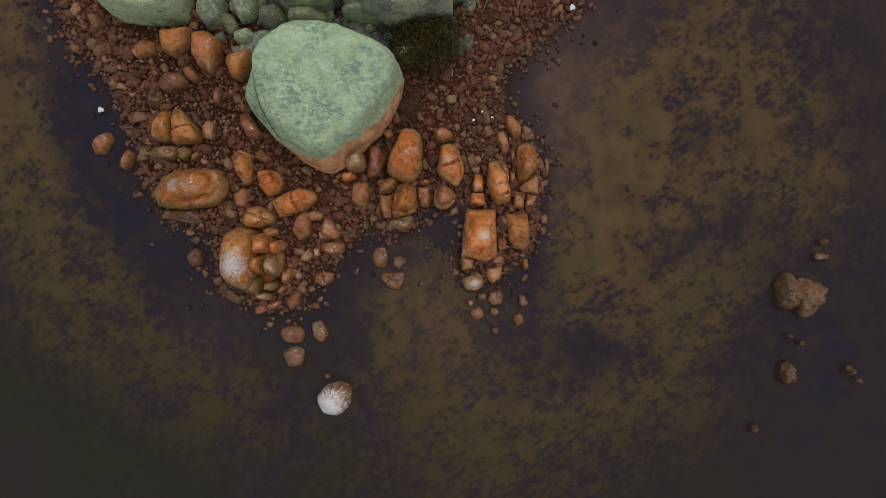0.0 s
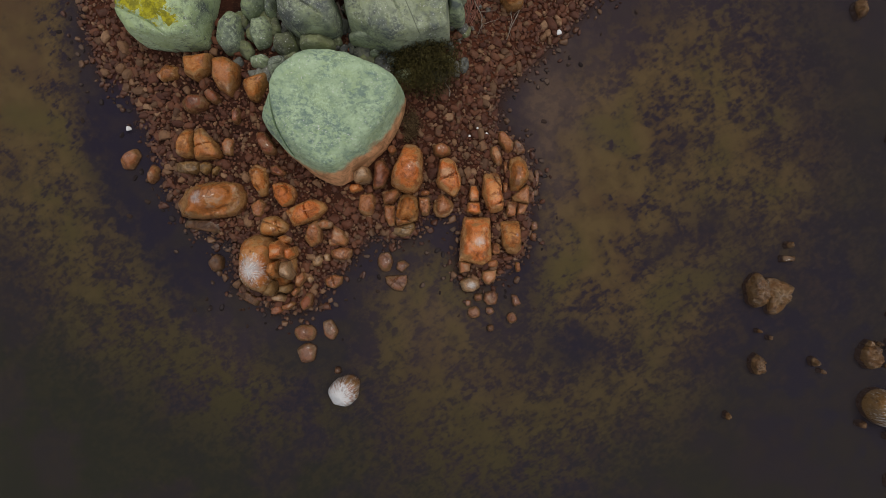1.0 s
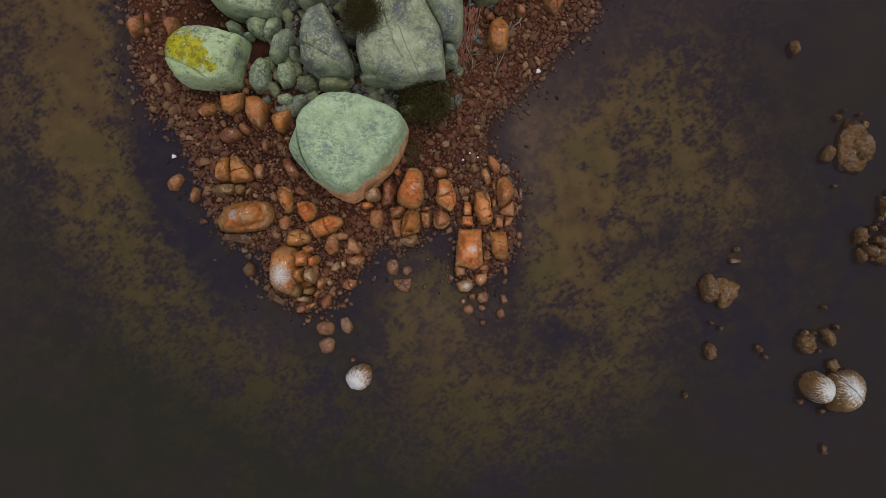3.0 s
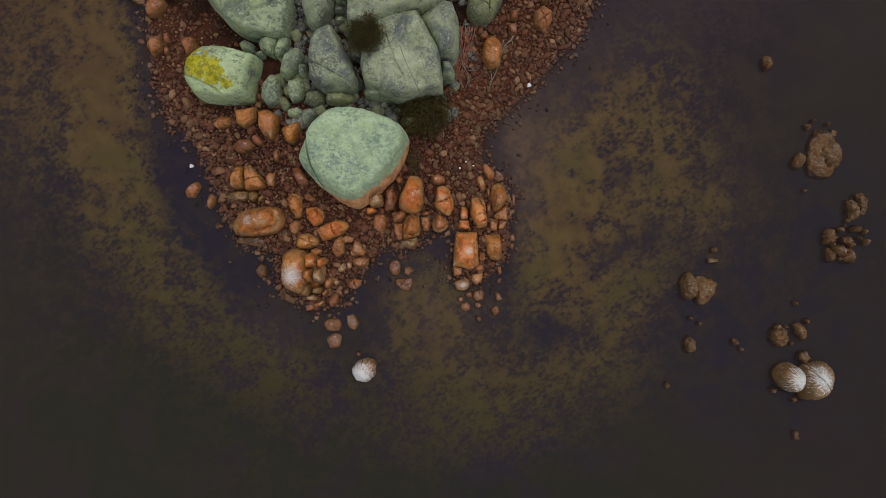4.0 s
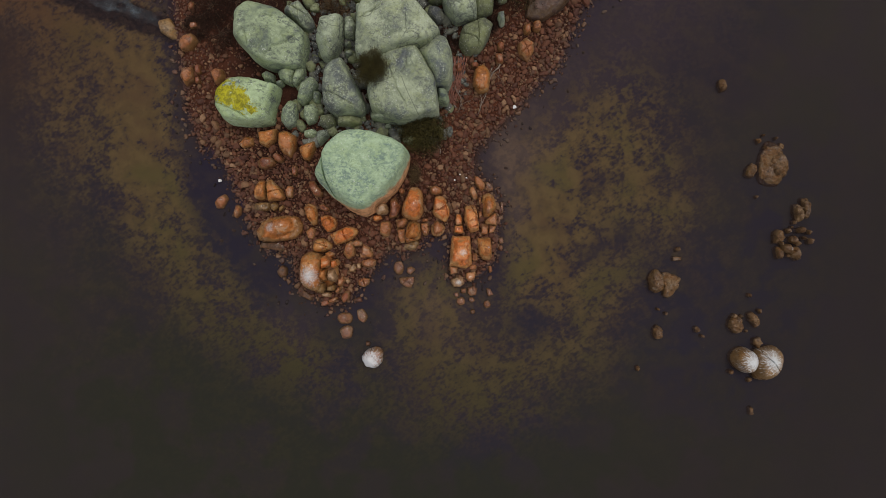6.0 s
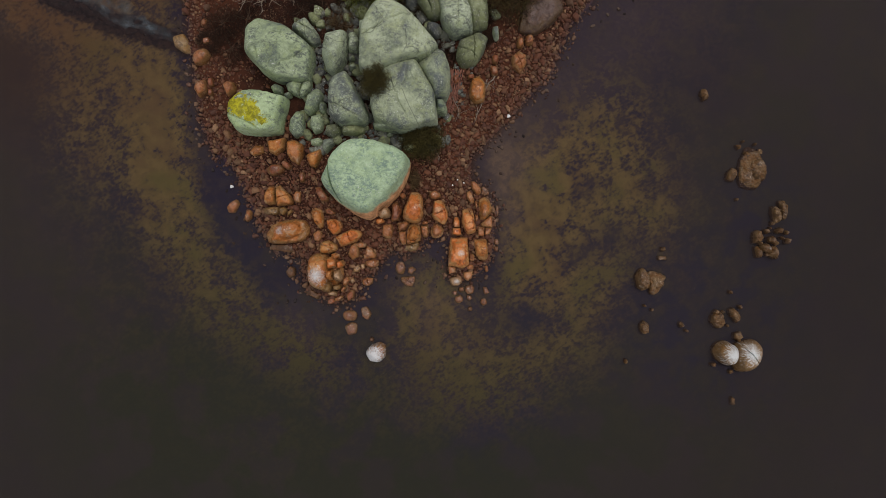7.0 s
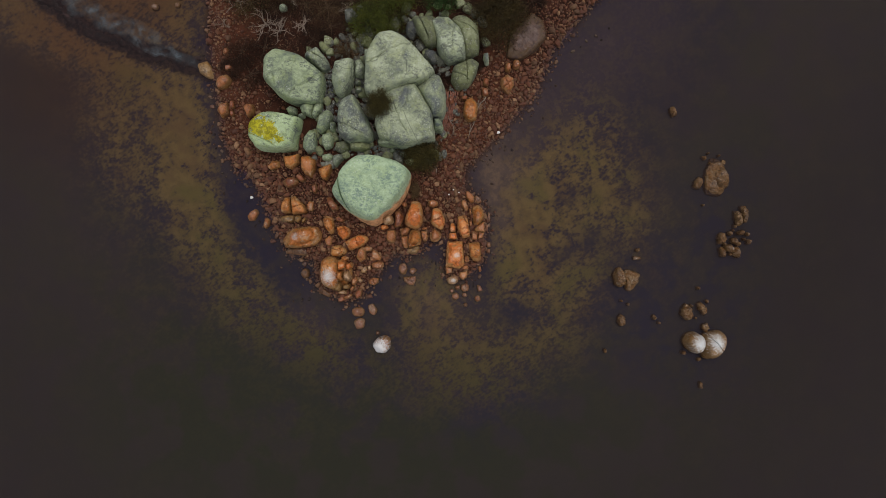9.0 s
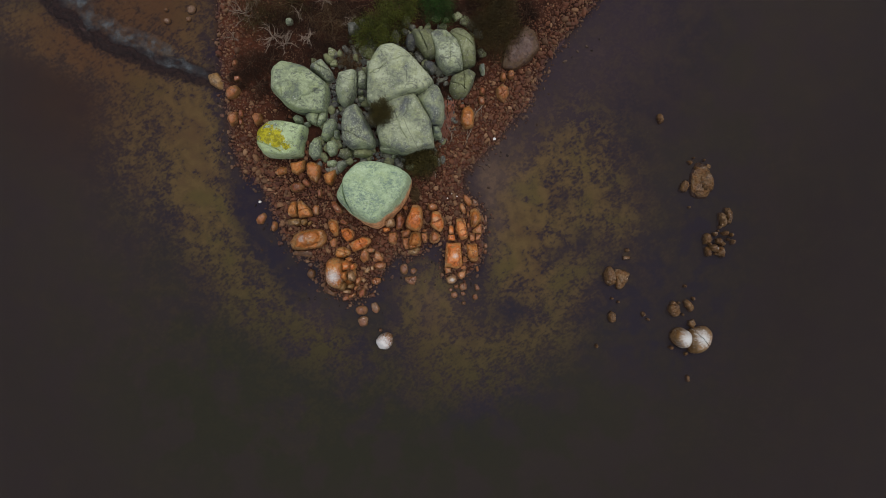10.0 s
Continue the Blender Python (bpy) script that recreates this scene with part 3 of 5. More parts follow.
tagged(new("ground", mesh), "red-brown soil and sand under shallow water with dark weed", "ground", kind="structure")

mesh, _, _ = sheet("water", spaced(-30, 30, 10, 1700), spaced(-20, 30, 10, 1700), lambda x, y: np.zeros(x.shape))
mesh.materials.append(water_material())
water = tagged(new("water", mesh), "calm clear brown shallow sea water over weed beds", "water", kind="structure")
water.visible_shadow = False

# ---- rocks ----
BALLS = {}


def ball(level):
    """Directions and triangles of an even ball."""
    if level not in BALLS:
        bm = bmesh.new()
        bmesh.ops.create_icosphere(bm, subdivisions=level, radius=1.0)
        BALLS[level] = np.array([v.co[:] for v in bm.verts]), [[v.index for v in f.verts] for f in bm.faces]
        bm.free()
    return BALLS[level]


def shaped(u, flanks, up, down, power, taper, tilt, facets, crown=0.45):
    """Radii of a rounded block. flanks: (degrees, metres from the middle) and, where it leans all the way down, its lean."""
    total = np.zeros(len(u))
    for turn, away, *lean in flanks:
        side = u @ np.array([math.cos(radians(turn)), math.sin(radians(turn)), 0.0])
        side = side + (lean[0] * u[:, 2] if lean else np.where(u[:, 2] > 0, taper, -0.3 * taper) * u[:, 2])
        total += np.maximum(side / away, 0) ** power
    for nrm, away in facets:
        total += np.maximum(u @ nrm / away, 0) ** power
    total += np.maximum(-u[:, 2] / down, 0) ** power
    soft = max(3.0, power * crown)
    top = np.maximum(u @ np.array([tilt[0], tilt[1], 1.0]) / up, 0)
    return (total ** (soft / power) + top ** soft) ** (-1.0 / soft)


def mesh_of(name, verts, faces, material, smooth=True):
    m = bpy.data.meshes.new(name)
    m.from_pydata([tuple(v) for v in verts], [], faces)
    if smooth:
        m.polygons.foreach_set("use_smooth", [True] * len(faces))
    m.materials.append(material)
    return m


LABELS = {
    "skirt": "huge pale green lichen-covered granite boulder with orange foot",
    "lichen": "grey-green lichen-covered granite boulder",
    "yellow": "pale green boulder with bright yellow lichen patch",
    "grey": "grey granite boulder mottled with dull green lichen",
    "slate": "weathered blue-grey granite block with thin lichen and cracks",
    "dome": "massive cracked granite dome mottled with green lichen",
    "moss": "low rock crusted with shaggy yellow-green moss",
    "orange": "wet orange-stained granite block on the shore",
    "amber": "wet amber-brown granite block on the shore",
    "tan": "damp tan-brown granite block by the water",
    "rust": "rust-red worn granite rock among cobbles",
    "pale": "pale broken granite block",
    "ochre": "ochre yellow granite block at the water's edge",
    "awash": "dull reddish-brown stone awash in the shallow water",
    "wet": "dark wet stone barely above the shallow water",
    "brown": "grey-brown barnacled rock rising from dark water",
    "slab": "sloping pinkish-grey granite slab on the beach",
}
count = 0
STANDING = [(-3.63, 4.90, 2.3)]


def is_free(x, y, most=0.85):
    """No rock stands here yet."""
    return all(math.hypot(x - a, y - b) > most * r for a, b, r in STANDING)


def great_boulder(kind, x, y, h, power, flanks):
    """The one huge boulder: a leaning, flat-topped block that rounds off to a bare foot."""
    base = float(ground(x, y))
    u, faces = ball(7)
    rng = random.Random(10)
    facets = []
    mean = sum(f[1] for f in flanks) / len(flanks)
    for _ in range(3):
        a, e = rng.uniform(0, 6.283), rng.uniform(0.45, 1.1)
        nrm = np.array([math.cos(a) * math.cos(e), math.sin(a) * math.cos(e), math.sin(e)])
        facets.append((nrm, (mean * math.cos(e) + 0.62 * h * math.sin(e)) * rng.uniform(0.84, 0.95)))
    p = u * shaped(u, flanks, 0.62 * h, 0.38 * h + 0.12, power * 2.1, 0.06, (0.24, -0.32), facets, 0.55)[:, None]
    off = Vector((3.7, 1.9, 0))
    low = np.array([noise.fractal(Vector(v) * 0.7 + off, 1.0, 2.0, 4) for v in p])
    rough = np.array([noise.fractal(Vector(v) * 1.9 + off, 0.8, 2.1, 5) for v in p])
    fine = np.array([noise.noise(Vector(v) * 9.0 + off) for v in p])
    p *= (1 + 0.03 * low)[:, None]
    p += u * (fine * 0.014 + rough * 0.022)[:, None]
    # a flake parted from the west side by one curved joint
    side = p[:, 0] + x + 5.64 - 0.14 * (p[:, 1] + y - 5.3) ** 2
    top = np.clip(p[:, 2] / 0.5, 0, 1)
    p[:, 2] -= top * (0.45 * np.exp(-(side / 0.05) ** 2) + 0.32 / (1 + np.exp(side / 0.02)))
    p[:, 2] += 0.38 * h
    ob = new("boulder", mesh_of("boulder", p, faces, GRANITE[kind]))
    ob.location = (x, y, base)
    return tagged(ob, LABELS[kind], "boulder", "rocks of the headland")


def rock(kind, x, y, h, power, flanks, white_streaks=None, ledge=0.0, cuts=()):
    """A worn, jointed block. flanks: (degrees, metres from the middle); ledge: height of a lower step round its crown;
    cuts: (degrees, metres from the middle) of the joints that split its top."""
    global count
    count += 1
    rng = random.Random(count * 7 + 3)
    size = sum(f[1] for f in flanks) / len(flanks)
    base = float(ground(x, y))
    height = h + max(base, 0.0) - base
    if len(flanks) < 5 and power < 12:
        ring = sorted(flanks)
        for (a, da), (b, db) in zip(ring, ring[1:] + [(ring[0][0] + 360, ring[0][1])]):
            flanks = flanks + [((a + b) / 2, (da + db) / 2 * (1.16 if len(ring) == 4 else 1.3))]
    spokes, rings = (200, 64) if size > 1.2 else (112, 34) if size > 0.6 else (60, 18) if size > 0.25 else (34, 11)
    off = Vector((count * 3.7, count * 1.9, 0))
    turn = np.arange(spokes) * (2 * math.pi / spokes)
    total, crisp = np.zeros(spokes), power * (0.85 if kind in ("awash", "wet") and power < 9 else 2.4 if power > 8 else 1.4)
    for a, away in flanks:
        total += np.maximum(np.cos(turn - radians(a)) / away, 0) ** crisp
    edge = np.minimum((1.11 if kind == "dome" else 1.0 if size > 1.2 else 1.05 if power > 8 else 1.09) * total ** (-1.0 / crisp), 1.55 * size)
    edge = edge * (1 + (0.13 if kind == "brown" else 0.035 if size > 0.25 else 0.06) * np.array([noise.fractal(Vector((math.cos(t), math.sin(t), 0)) * 1.6 + off, 0.8, 2.0, 4) for t in turn]))
    s = np.sin(0.5 * math.pi * np.arange(1, rings + 1) / rings) ** 0.85
    px, py = np.outer(s, edge * np.cos(turn)).ravel(), np.outer(s, edge * np.sin(turn)).ravel()
    px, py = np.append(px, 0.0), np.append(py, 0.0)
    out = np.append(np.repeat(s, spokes), 0.0)
    places = [Vector((a, b, 0.0)) + off for a, b in zip(px, py)]
    wave = np.array([noise.fractal(v * (1.3 / size), 0.9, 2.0, 3) for v in places])
    big = size > 1.0
    flat = rng.uniform(6.5, 8.0) if kind in ("dome", "lichen", "yellow") and big else rng.uniform(3.8, 5.0) if big else rng.uniform(2.4, 3.6) + (1.2 if power > 11 else 0.0)
    z = (1 - np.clip(out, 0, 1) ** flat) ** (1 / 2.2)
    if ledge:
        lean = rng.uniform(0, 6.283)
        reach = 0.84 + 0.16 * wave + 0.14 * (px * math.cos(lean) + py * math.sin(lean)) / size
        crown = (1 - np.clip(out / np.maximum(reach, 0.5), 0, 1) ** 2.2) ** 0.6
        step = ledge * (1 + 0.25 * wave) * (1 - np.clip(out, 0, 1) ** 7) ** 0.45
        z = (crown ** 5 + np.maximum(step, 0) ** 5) ** 0.2
    # worn faces that slope off the top
    for _ in range(4 if big else 4 if size > 0.3 else 2):
        a, slope = rng.uniform(0, 6.283), rng.uniform(0.2, 0.45 if big else 0.75) * height / size
        plane = rng.uniform(0.86, 1.02) * height + slope * 0.45 * size - slope * (px * math.cos(a) + py * math.sin(a))
        k = 14.0 / height
        z = -np.log(np.exp(-k * z * height) + np.exp(-k * np.maximum(plane, -2.0))) / (k * height)
    z = np.maximum(z, 0.0) * height
    within = 1 - out ** 6
    z += within * (px * rng.uniform(-0.08, 0.08) + py * rng.uniform(-0.08, 0.08)) * (0.5 if big else 1.0)
    z += within * wave * (0.07 if kind != "brown" else 0.16) * min(size, 1.6)
    lumps = np.array([noise.fractal(v * (2.1 if big else 6.0), 0.8, 2.1, 5) for v in places])
    z += within * lumps * (0.05 if big else 0.13 if kind == "brown" else 0.03)
    for a, away in cuts:
        across = px * math.cos(radians(a)) + py * math.sin(radians(a)) - away + 0.10 * size * wave
        wide = 0.020 + 0.008 * min(size, 1.0)
        z -= within * ((0.14 if big else 0.28) * min(height, 0.9) * np.exp(-(across / wide) ** 2) + (0.02 if big else 0.05) * height / (1 + np.exp(-across / 0.02)))
    if big or kind in ("moss", "slate", "grey", "lichen"):
        # open joints and flaked hollows
        near = np.array([noise.voronoi(v * (0.55 if big else 1.4) + noise.noise_vector(v * 0.9) * 0.18)[0][:2] for v in places])
        flake = np.array([noise.noise(v * (0.9 if big else 2.0) + Vector((5, 9, 2))) for v in places])
        z -= within * np.exp(-((near[:, 1] - near[:, 0]) / 0.035) ** 2) * np.clip(flake * 3, 0, 1) * (0.12 if big else 0.08)
        z -= within * np.clip((flake - 0.12) / 0.05, 0, 1) * (0.06 if big else 0.035)
    verts = np.stack([px, py, z], 1)
    last = (rings - 1) * spokes
    foot = np.stack([px[last:last + spokes] * 0.97, py[last:last + spokes] * 0.97, np.full(spokes, -0.20)], 1)
    verts = np.concatenate([verts, foot])
    middle, below = rings * spokes, rings * spokes + 1
    faces = [[middle, k, (k + 1) % spokes] for k in range(spokes)]
    for i in range(rings - 1):
        faces += [[i * spokes + k, (i + 1) * spokes + k, (i + 1) * spokes + (k + 1) % spokes, i * spokes + (k + 1) % spokes] for k in range(spokes)]
    faces += [[last + k, below + k, below + (k + 1) % spokes, last + (k + 1) % spokes] for k in range(spokes)]
    faces.append([below + k for k in range(spokes)][::-1])
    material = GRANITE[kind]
    label = LABELS[kind]
    if white_streaks:
        material = granite(kind + "_granite_streaked_white", *TINTS[kind], white_streaks=white_streaks)
        label = label.split(" on ")[0].split(" by ")[0].split(" rising")[0].split(" at ")[0] + " marked with white streaks"
    name = "boulder" if size > 0.75 else "rock" if size > 0.28 else "stone"
    mesh = mesh_of(name, verts, faces, material)
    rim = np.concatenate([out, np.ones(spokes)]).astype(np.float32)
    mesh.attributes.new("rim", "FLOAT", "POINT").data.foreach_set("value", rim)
    ob = new(name, mesh)
    ob.location = (x, y, base)
    STANDING.append((x, y, size))
    return tagged(ob, label, name, "rocks of the headland")


# the great boulder and the lichened ones behind it
great_boulder("skirt", -3.63, 4.90, 2.45, 9, [(-163, 2.65), (-133, 2.11, 0.14), (-108, 2.12, 0.26), (-89, 2.25, 0.26), (-53, 1.71, 0.26), (-42, 1.66, 0.26), (-21, 1.99, 0.14), (-18, 2.01, 0.14), (19, 2.58), (55, 2.16), (74, 2.0), (90, 1.97), (126, 2.17), (143, 2.16), (154, 2.67)])
rock("orange", -1.22, 3.09, 1.35, 9, [(-126, 0.81), (-100, 0.8), (-53, 0.78), (-20, 0.61), (3, 0.53), (45, 0.82), (93, 0.93), (153, 0.53), (155, 0.52), (178, 0.61)])
rock("tan", -0.00, 3.83, 0.6, 9, [(-171, 0.29), (-108, 0.25), (-66, 0.26), (5, 0.32), (56, 0.25), (108, 0.26)])
rock("orange", 0.26, 2.84, 0.85, 9, [(-157, 0.5), (-121, 0.53), (-39, 0.61), (-6, 0.47), (20, 0.41), (59, 0.6), (108, 0.7), (171, 0.43)], cuts=((-65, 0.02), (10, 0.28)))
rock("tan", 0.03, 1.79, 0.6, 9, [(-159, 0.38), (-96, 0.42), (-52, 0.39), (-18, 0.39), (39, 0.37), (49, 0.36), (118, 0.44), (170, 0.35)], ledge=0.45)
rock("tan", -0.62, 2.27, 0.5, 10, [(-180, 0.18), (-90, 0.1), (-11, 0.18), (90, 0.09)])
rock("tan", -0.65, 1.81, 0.5, 10, [(-180, 0.23), (-159, 0.22), (-90, 0.37), (-17, 0.24), (6, 0.22), (90, 0.32)])
rock("amber", -1.30, 1.67, 0.85, 10, [(-168, 0.51), (-75, 0.5), (-9, 0.43), (7, 0.42), (51, 0.58), (115, 0.57), (152, 0.42), (171, 0.38)], ledge=0.5, cuts=((75, -0.42),))
rock("tan", -1.93, 1.48, 0.45, 10, [(-180, 0.22), (-155, 0.23), (-104, 0.41), (-3, 0.19), (90, 0.36)])
rock("tan", -1.89, 2.16, 0.55, 9, [(-171, 0.31), (-81, 0.28), (-33, 0.25), (27, 0.39), (104, 0.23)])
rock("ochre", -1.43, 0.90, 0.35, 10, [(-141, 0.39), (-112, 0.28), (-80, 0.25), (-35, 0.31), (4, 0.41), (106, 0.19)], cuts=((80, 0.1),))
rock("tan", -2.79, 1.87, 0.5, 8, [(-131, 0.38), (-70, 0.41), (-13, 0.29), (25, 0.37), (97, 0.38), (174, 0.3)])
rock("orange", 1.19, 2.23, 0.5, 12, [(-172, 0.19), (-83, 0.28), (-4, 0.19), (23, 0.2), (90, 0.32), (167, 0.18)])
rock("orange", 1.19, 1.70, 0.45, 13, [(-107, 0.22), (-76, 0.24), (8, 0.24), (90, 0.22), (174, 0.25)])
rock("orange", 1.89, 2.27, 0.9, 10, [(-157, 0.41), (-153, 0.43), (-90, 0.81), (-9, 0.47), (6, 0.35), (9, 0.35), (30, 0.51), (95, 0.8), (174, 0.41), (175, 0.41)], cuts=((25, 0.3), (-60, 0.5)))
rock("tan", 2.03, 3.64, 0.6, 9, [(-153, 0.18), (-139, 0.21), (-32, 0.37), (6, 0.19), (27, 0.18), (79, 0.39), (174, 0.23)])
rock("tan", 2.39, 4.17, 0.55, 10, [(-178, 0.25), (-143, 0.22), (-59, 0.4), (-11, 0.31), (41, 0.21), (90, 0.41)])
rock("awash", 2.90, 4.00, 0.2, 12, [(-173, 0.18), (-153, 0.19), (-81, 0.25), (31, 0.16), (58, 0.19)])
rock("amber", 2.83, 2.96, 0.8, 9, [(-178, 0.33), (-172, 0.36), (-56, 0.54), (-43, 0.45), (-15, 0.42), (15, 0.42), (49, 0.55), (109, 0.64), (169, 0.39)], ledge=0.5)
rock("tan", 3.00, 2.17, 0.5, 12, [(-166, 0.43), (-99, 0.29), (-3, 0.26), (128, 0.22), (130, 0.22)])
rock("tan", 2.58, 1.67, 0.45, 13, [(-90, 0.27), (-6, 0.18), (90, 0.27), (176, 0.18)])
rock("tan", 2.97, 1.67, 0.42, 13, [(-76, 0.2), (-24, 0.17), (79, 0.21), (171, 0.16)])
rock("tan", 2.37, 3.20, 0.3, 9, [(-180, 0.07), (-68, 0.28), (-8, 0.07), (90, 0.25)])
rock("tan", 2.36, 2.45, 0.35, 9, [(-153, 0.14), (-60, 0.19), (0, 0.1), (73, 0.19), (176, 0.1)])
rock("orange", 1.26, 0.48, 0.8, 15, [(-105, 0.82), (-61, 0.88), (2, 0.55), (88, 0.85), (169, 0.59), (176, 0.56)], white_streaks=(0.12, -0.05, 0.45, 0.6), ledge=0.62)
rock("tan", 0.82, -0.50, 0.4, 12, [(-176, 0.19), (-76, 0.2), (0, 0.22), (77, 0.2)])
rock("amber", 2.57, 0.64, 0.7, 14, [(-176, 0.37), (-151, 0.43), (-99, 0.61), (-42, 0.59), (0, 0.37), (8, 0.38), (90, 0.56)], white_streaks=(0.2, 0.05, 0.2, 0.4), ledge=0.6)
rock("awash", 3.48, 1.03, 0.16, 10, [(-171, 0.14), (-78, 0.17), (7, 0.14), (98, 0.17)])
rock("awash", 3.46, 0.66, 0.14, 10, [(-175, 0.11), (-90, 0.12), (0, 0.11), (90, 0.11)])
rock("awash", 3.59, 2.85, 0.1, 10, [(-90, 0.34), (-5, 0.09), (90, 0.32), (178, 0.09)])
rock("awash", 3.42, 2.18, 0.12, 10, [(-72, 0.22), (-10, 0.07), (90, 0.21), (178, 0.07)])
rock("tan", 1.75, -0.86, 0.4, 10, [(-153, 0.27), (-108, 0.31), (-45, 0.24), (-6, 0.26), (96, 0.23), (171, 0.27)])
rock("pale", 1.04, -1.17, 0.45, 8, [(-160, 0.31), (-97, 0.26), (-60, 0.28), (4, 0.34), (79, 0.25), (112, 0.27)], white_streaks=(0.05, 0.0, 0.32, 0.6))
rock("tan", 2.85, -0.51, 0.25, 9, [(-171, 0.1), (-96, 0.2), (8, 0.09), (101, 0.2)])
rock("awash", 1.82, -1.68, 0.2, 9, [(-138, 0.27), (-83, 0.26), (-15, 0.25), (28, 0.27), (108, 0.25), (168, 0.26)])
rock("awash", 1.35, -1.65, 0.18, 10, [(-176, 0.16), (-79, 0.14), (-4, 0.15), (100, 0.13)])
rock("awash", 1.18, -2.23, 0.18, 8, [(-135, 0.23), (-79, 0.21), (-14, 0.23), (39, 0.23), (107, 0.21), (171, 0.23)])
rock("awash", 1.78, -2.17, 0.14, 8, [(-180, 0.15), (-127, 0.14), (-59, 0.15), (31, 0.14), (90, 0.14)])
rock("awash", 2.76, -1.79, 0.16, 9, [(-174, 0.14), (-140, 0.18), (-65, 0.21), (25, 0.14), (76, 0.21)])
rock("awash", 0.96, -1.86, 0.12, 9, [(-180, 0.1), (-84, 0.12), (-10, 0.11), (81, 0.12)])
rock("awash", -2.16, -0.29, 0.2, 8, [(-157, 0.28), (-94, 0.35), (-22, 0.28), (24, 0.29), (100, 0.34), (155, 0.29)])
rock("awash", -1.52, -0.45, 0.18, 9, [(-120, 0.21), (-45, 0.18), (48, 0.21), (98, 0.19), (176, 0.21)])
rock("awash", -1.72, -1.06, 0.18, 10, [(-172, 0.41), (-131, 0.3), (-97, 0.32), (-28, 0.35), (4, 0.4), (93, 0.25)], cuts=((55, -0.05), (140, 0.1)))
rock("amber", -9.42, 4.15, 0.7, 14, [(-180, 0.34), (-95, 0.57), (1, 0.26), (149, 0.33), (163, 0.32)])
rock("amber", -8.69, 4.04, 0.7, 13, [(-175, 0.37), (-86, 0.49), (20, 0.42), (44, 0.35), (90, 0.71), (177, 0.42)], cuts=((100, 0.0),))
rock("ochre", -9.41, 3.27, 0.45, 9, [(-125, 0.34), (-94, 0.24), (-45, 0.37), (4, 0.43), (86, 0.24), (103, 0.26), (171, 0.45)])
rock("ochre", -8.76, 3.25, 0.35, 8, [(-180, 0.2), (-119, 0.22), (-51, 0.21), (-5, 0.21), (61, 0.22), (114, 0.22)])
rock("ochre", -8.37, 3.13, 0.3, 9, [(-84, 0.16), (-32, 0.11), (40, 0.2), (124, 0.12), (175, 0.14)])
rock("rust", -9.07, 5.59, 0.6, 8, [(-165, 0.45), (-112, 0.36), (-73, 0.31), (-37, 0.42), (39, 0.42), (85, 0.32), (131, 0.37)])
rock("rust", -8.41, 5.84, 0.5, 8, [(-162, 0.22), (-120, 0.2), (-55, 0.28), (14, 0.23), (56, 0.19), (119, 0.28)])
rock("rust", -7.54, 5.13, 0.4, 8, [(-173, 0.15), (-100, 0.28), (-14, 0.16), (30, 0.2), (120, 0.24)])
rock("rust", -6.43, 4.09, 0.55, 9, [(-174, 0.31), (-151, 0.25), (-96, 0.4), (-27, 0.48), (31, 0.23), (45, 0.26), (117, 0.54)])
rock("amber", -6.74, 2.79, 0.5, 9, [(-173, 0.34), (-150, 0.33), (-141, 0.35), (-52, 0.62), (-7, 0.34), (7, 0.32), (66, 0.48), (128, 0.55)], ledge=0.5)
rock("orange", -5.82, 2.26, 0.7, 8, [(-169, 0.38), (-139, 0.36), (-76, 0.44), (-25, 0.44), (25, 0.4), (68, 0.37), (104, 0.43)], ledge=0.45, cuts=((35, 0.22),))
rock("rust", -6.04, 3.09, 0.4, 12, [(-167, 0.25), (-109, 0.16), (-55, 0.27), (47, 0.17), (105, 0.23)])
rock("amber", -8.47, 2.03, 1.1, 10, [(-103, 0.79), (-90, 0.65), (-79, 0.66), (-45, 0.96), (-5, 1.15), (31, 1.14), (81, 0.77), (95, 0.66), (116, 0.76), (151, 1.01)], white_streaks=(-0.35, 0.05, 0.55, 0.45), ledge=0.55)
rock("orange", -5.01, 1.58, 0.75, 9, [(-150, 0.65), (-78, 0.41), (-68, 0.39), (-40, 0.5), (23, 0.74), (72, 0.53), (115, 0.37)], cuts=((15, 0.05),))
rock("tan", -4.75, 0.77, 0.5, 9, [(-143, 0.39), (-68, 0.4), (-9, 0.31), (17, 0.31), (117, 0.41), (162, 0.29)])
rock("tan", -4.33, 1.12, 0.5, 9, [(-140, 0.24), (-84, 0.17), (-23, 0.27), (72, 0.18), (117, 0.2)])
rock("tan", -3.86, 0.64, 0.5, 9, [(-99, 0.29), (-31, 0.4), (29, 0.27), (57, 0.3), (156, 0.33), (169, 0.29)])
rock("tan", -4.08, 0.46, 0.35, 8, [(-166, 0.15), (-90, 0.14), (-13, 0.17), (55, 0.14), (114, 0.16)])
rock("tan", -3.77, 0.03, 0.4, 8, [(-180, 0.38), (-109, 0.24), (-74, 0.25), (-7, 0.36), (74, 0.25), (103, 0.23)])
rock("tan", -4.09, -1.01, 0.4, 8, [(-165, 0.3), (-110, 0.26), (-56, 0.24), (-4, 0.3), (77, 0.24), (117, 0.24)], cuts=((20, 0.02),))
rock("amber", -6.24, 1.05, 0.7, 8, [(-159, 0.51), (-95, 0.35), (-68, 0.36), (0, 0.53), (59, 0.37), (99, 0.39), (156, 0.44)], cuts=((70, 0.05), (10, 0.2)))
rock("amber", -5.83, 0.56, 0.45, 8, [(-153, 0.21), (-90, 0.16), (-18, 0.23), (67, 0.17), (113, 0.18)])
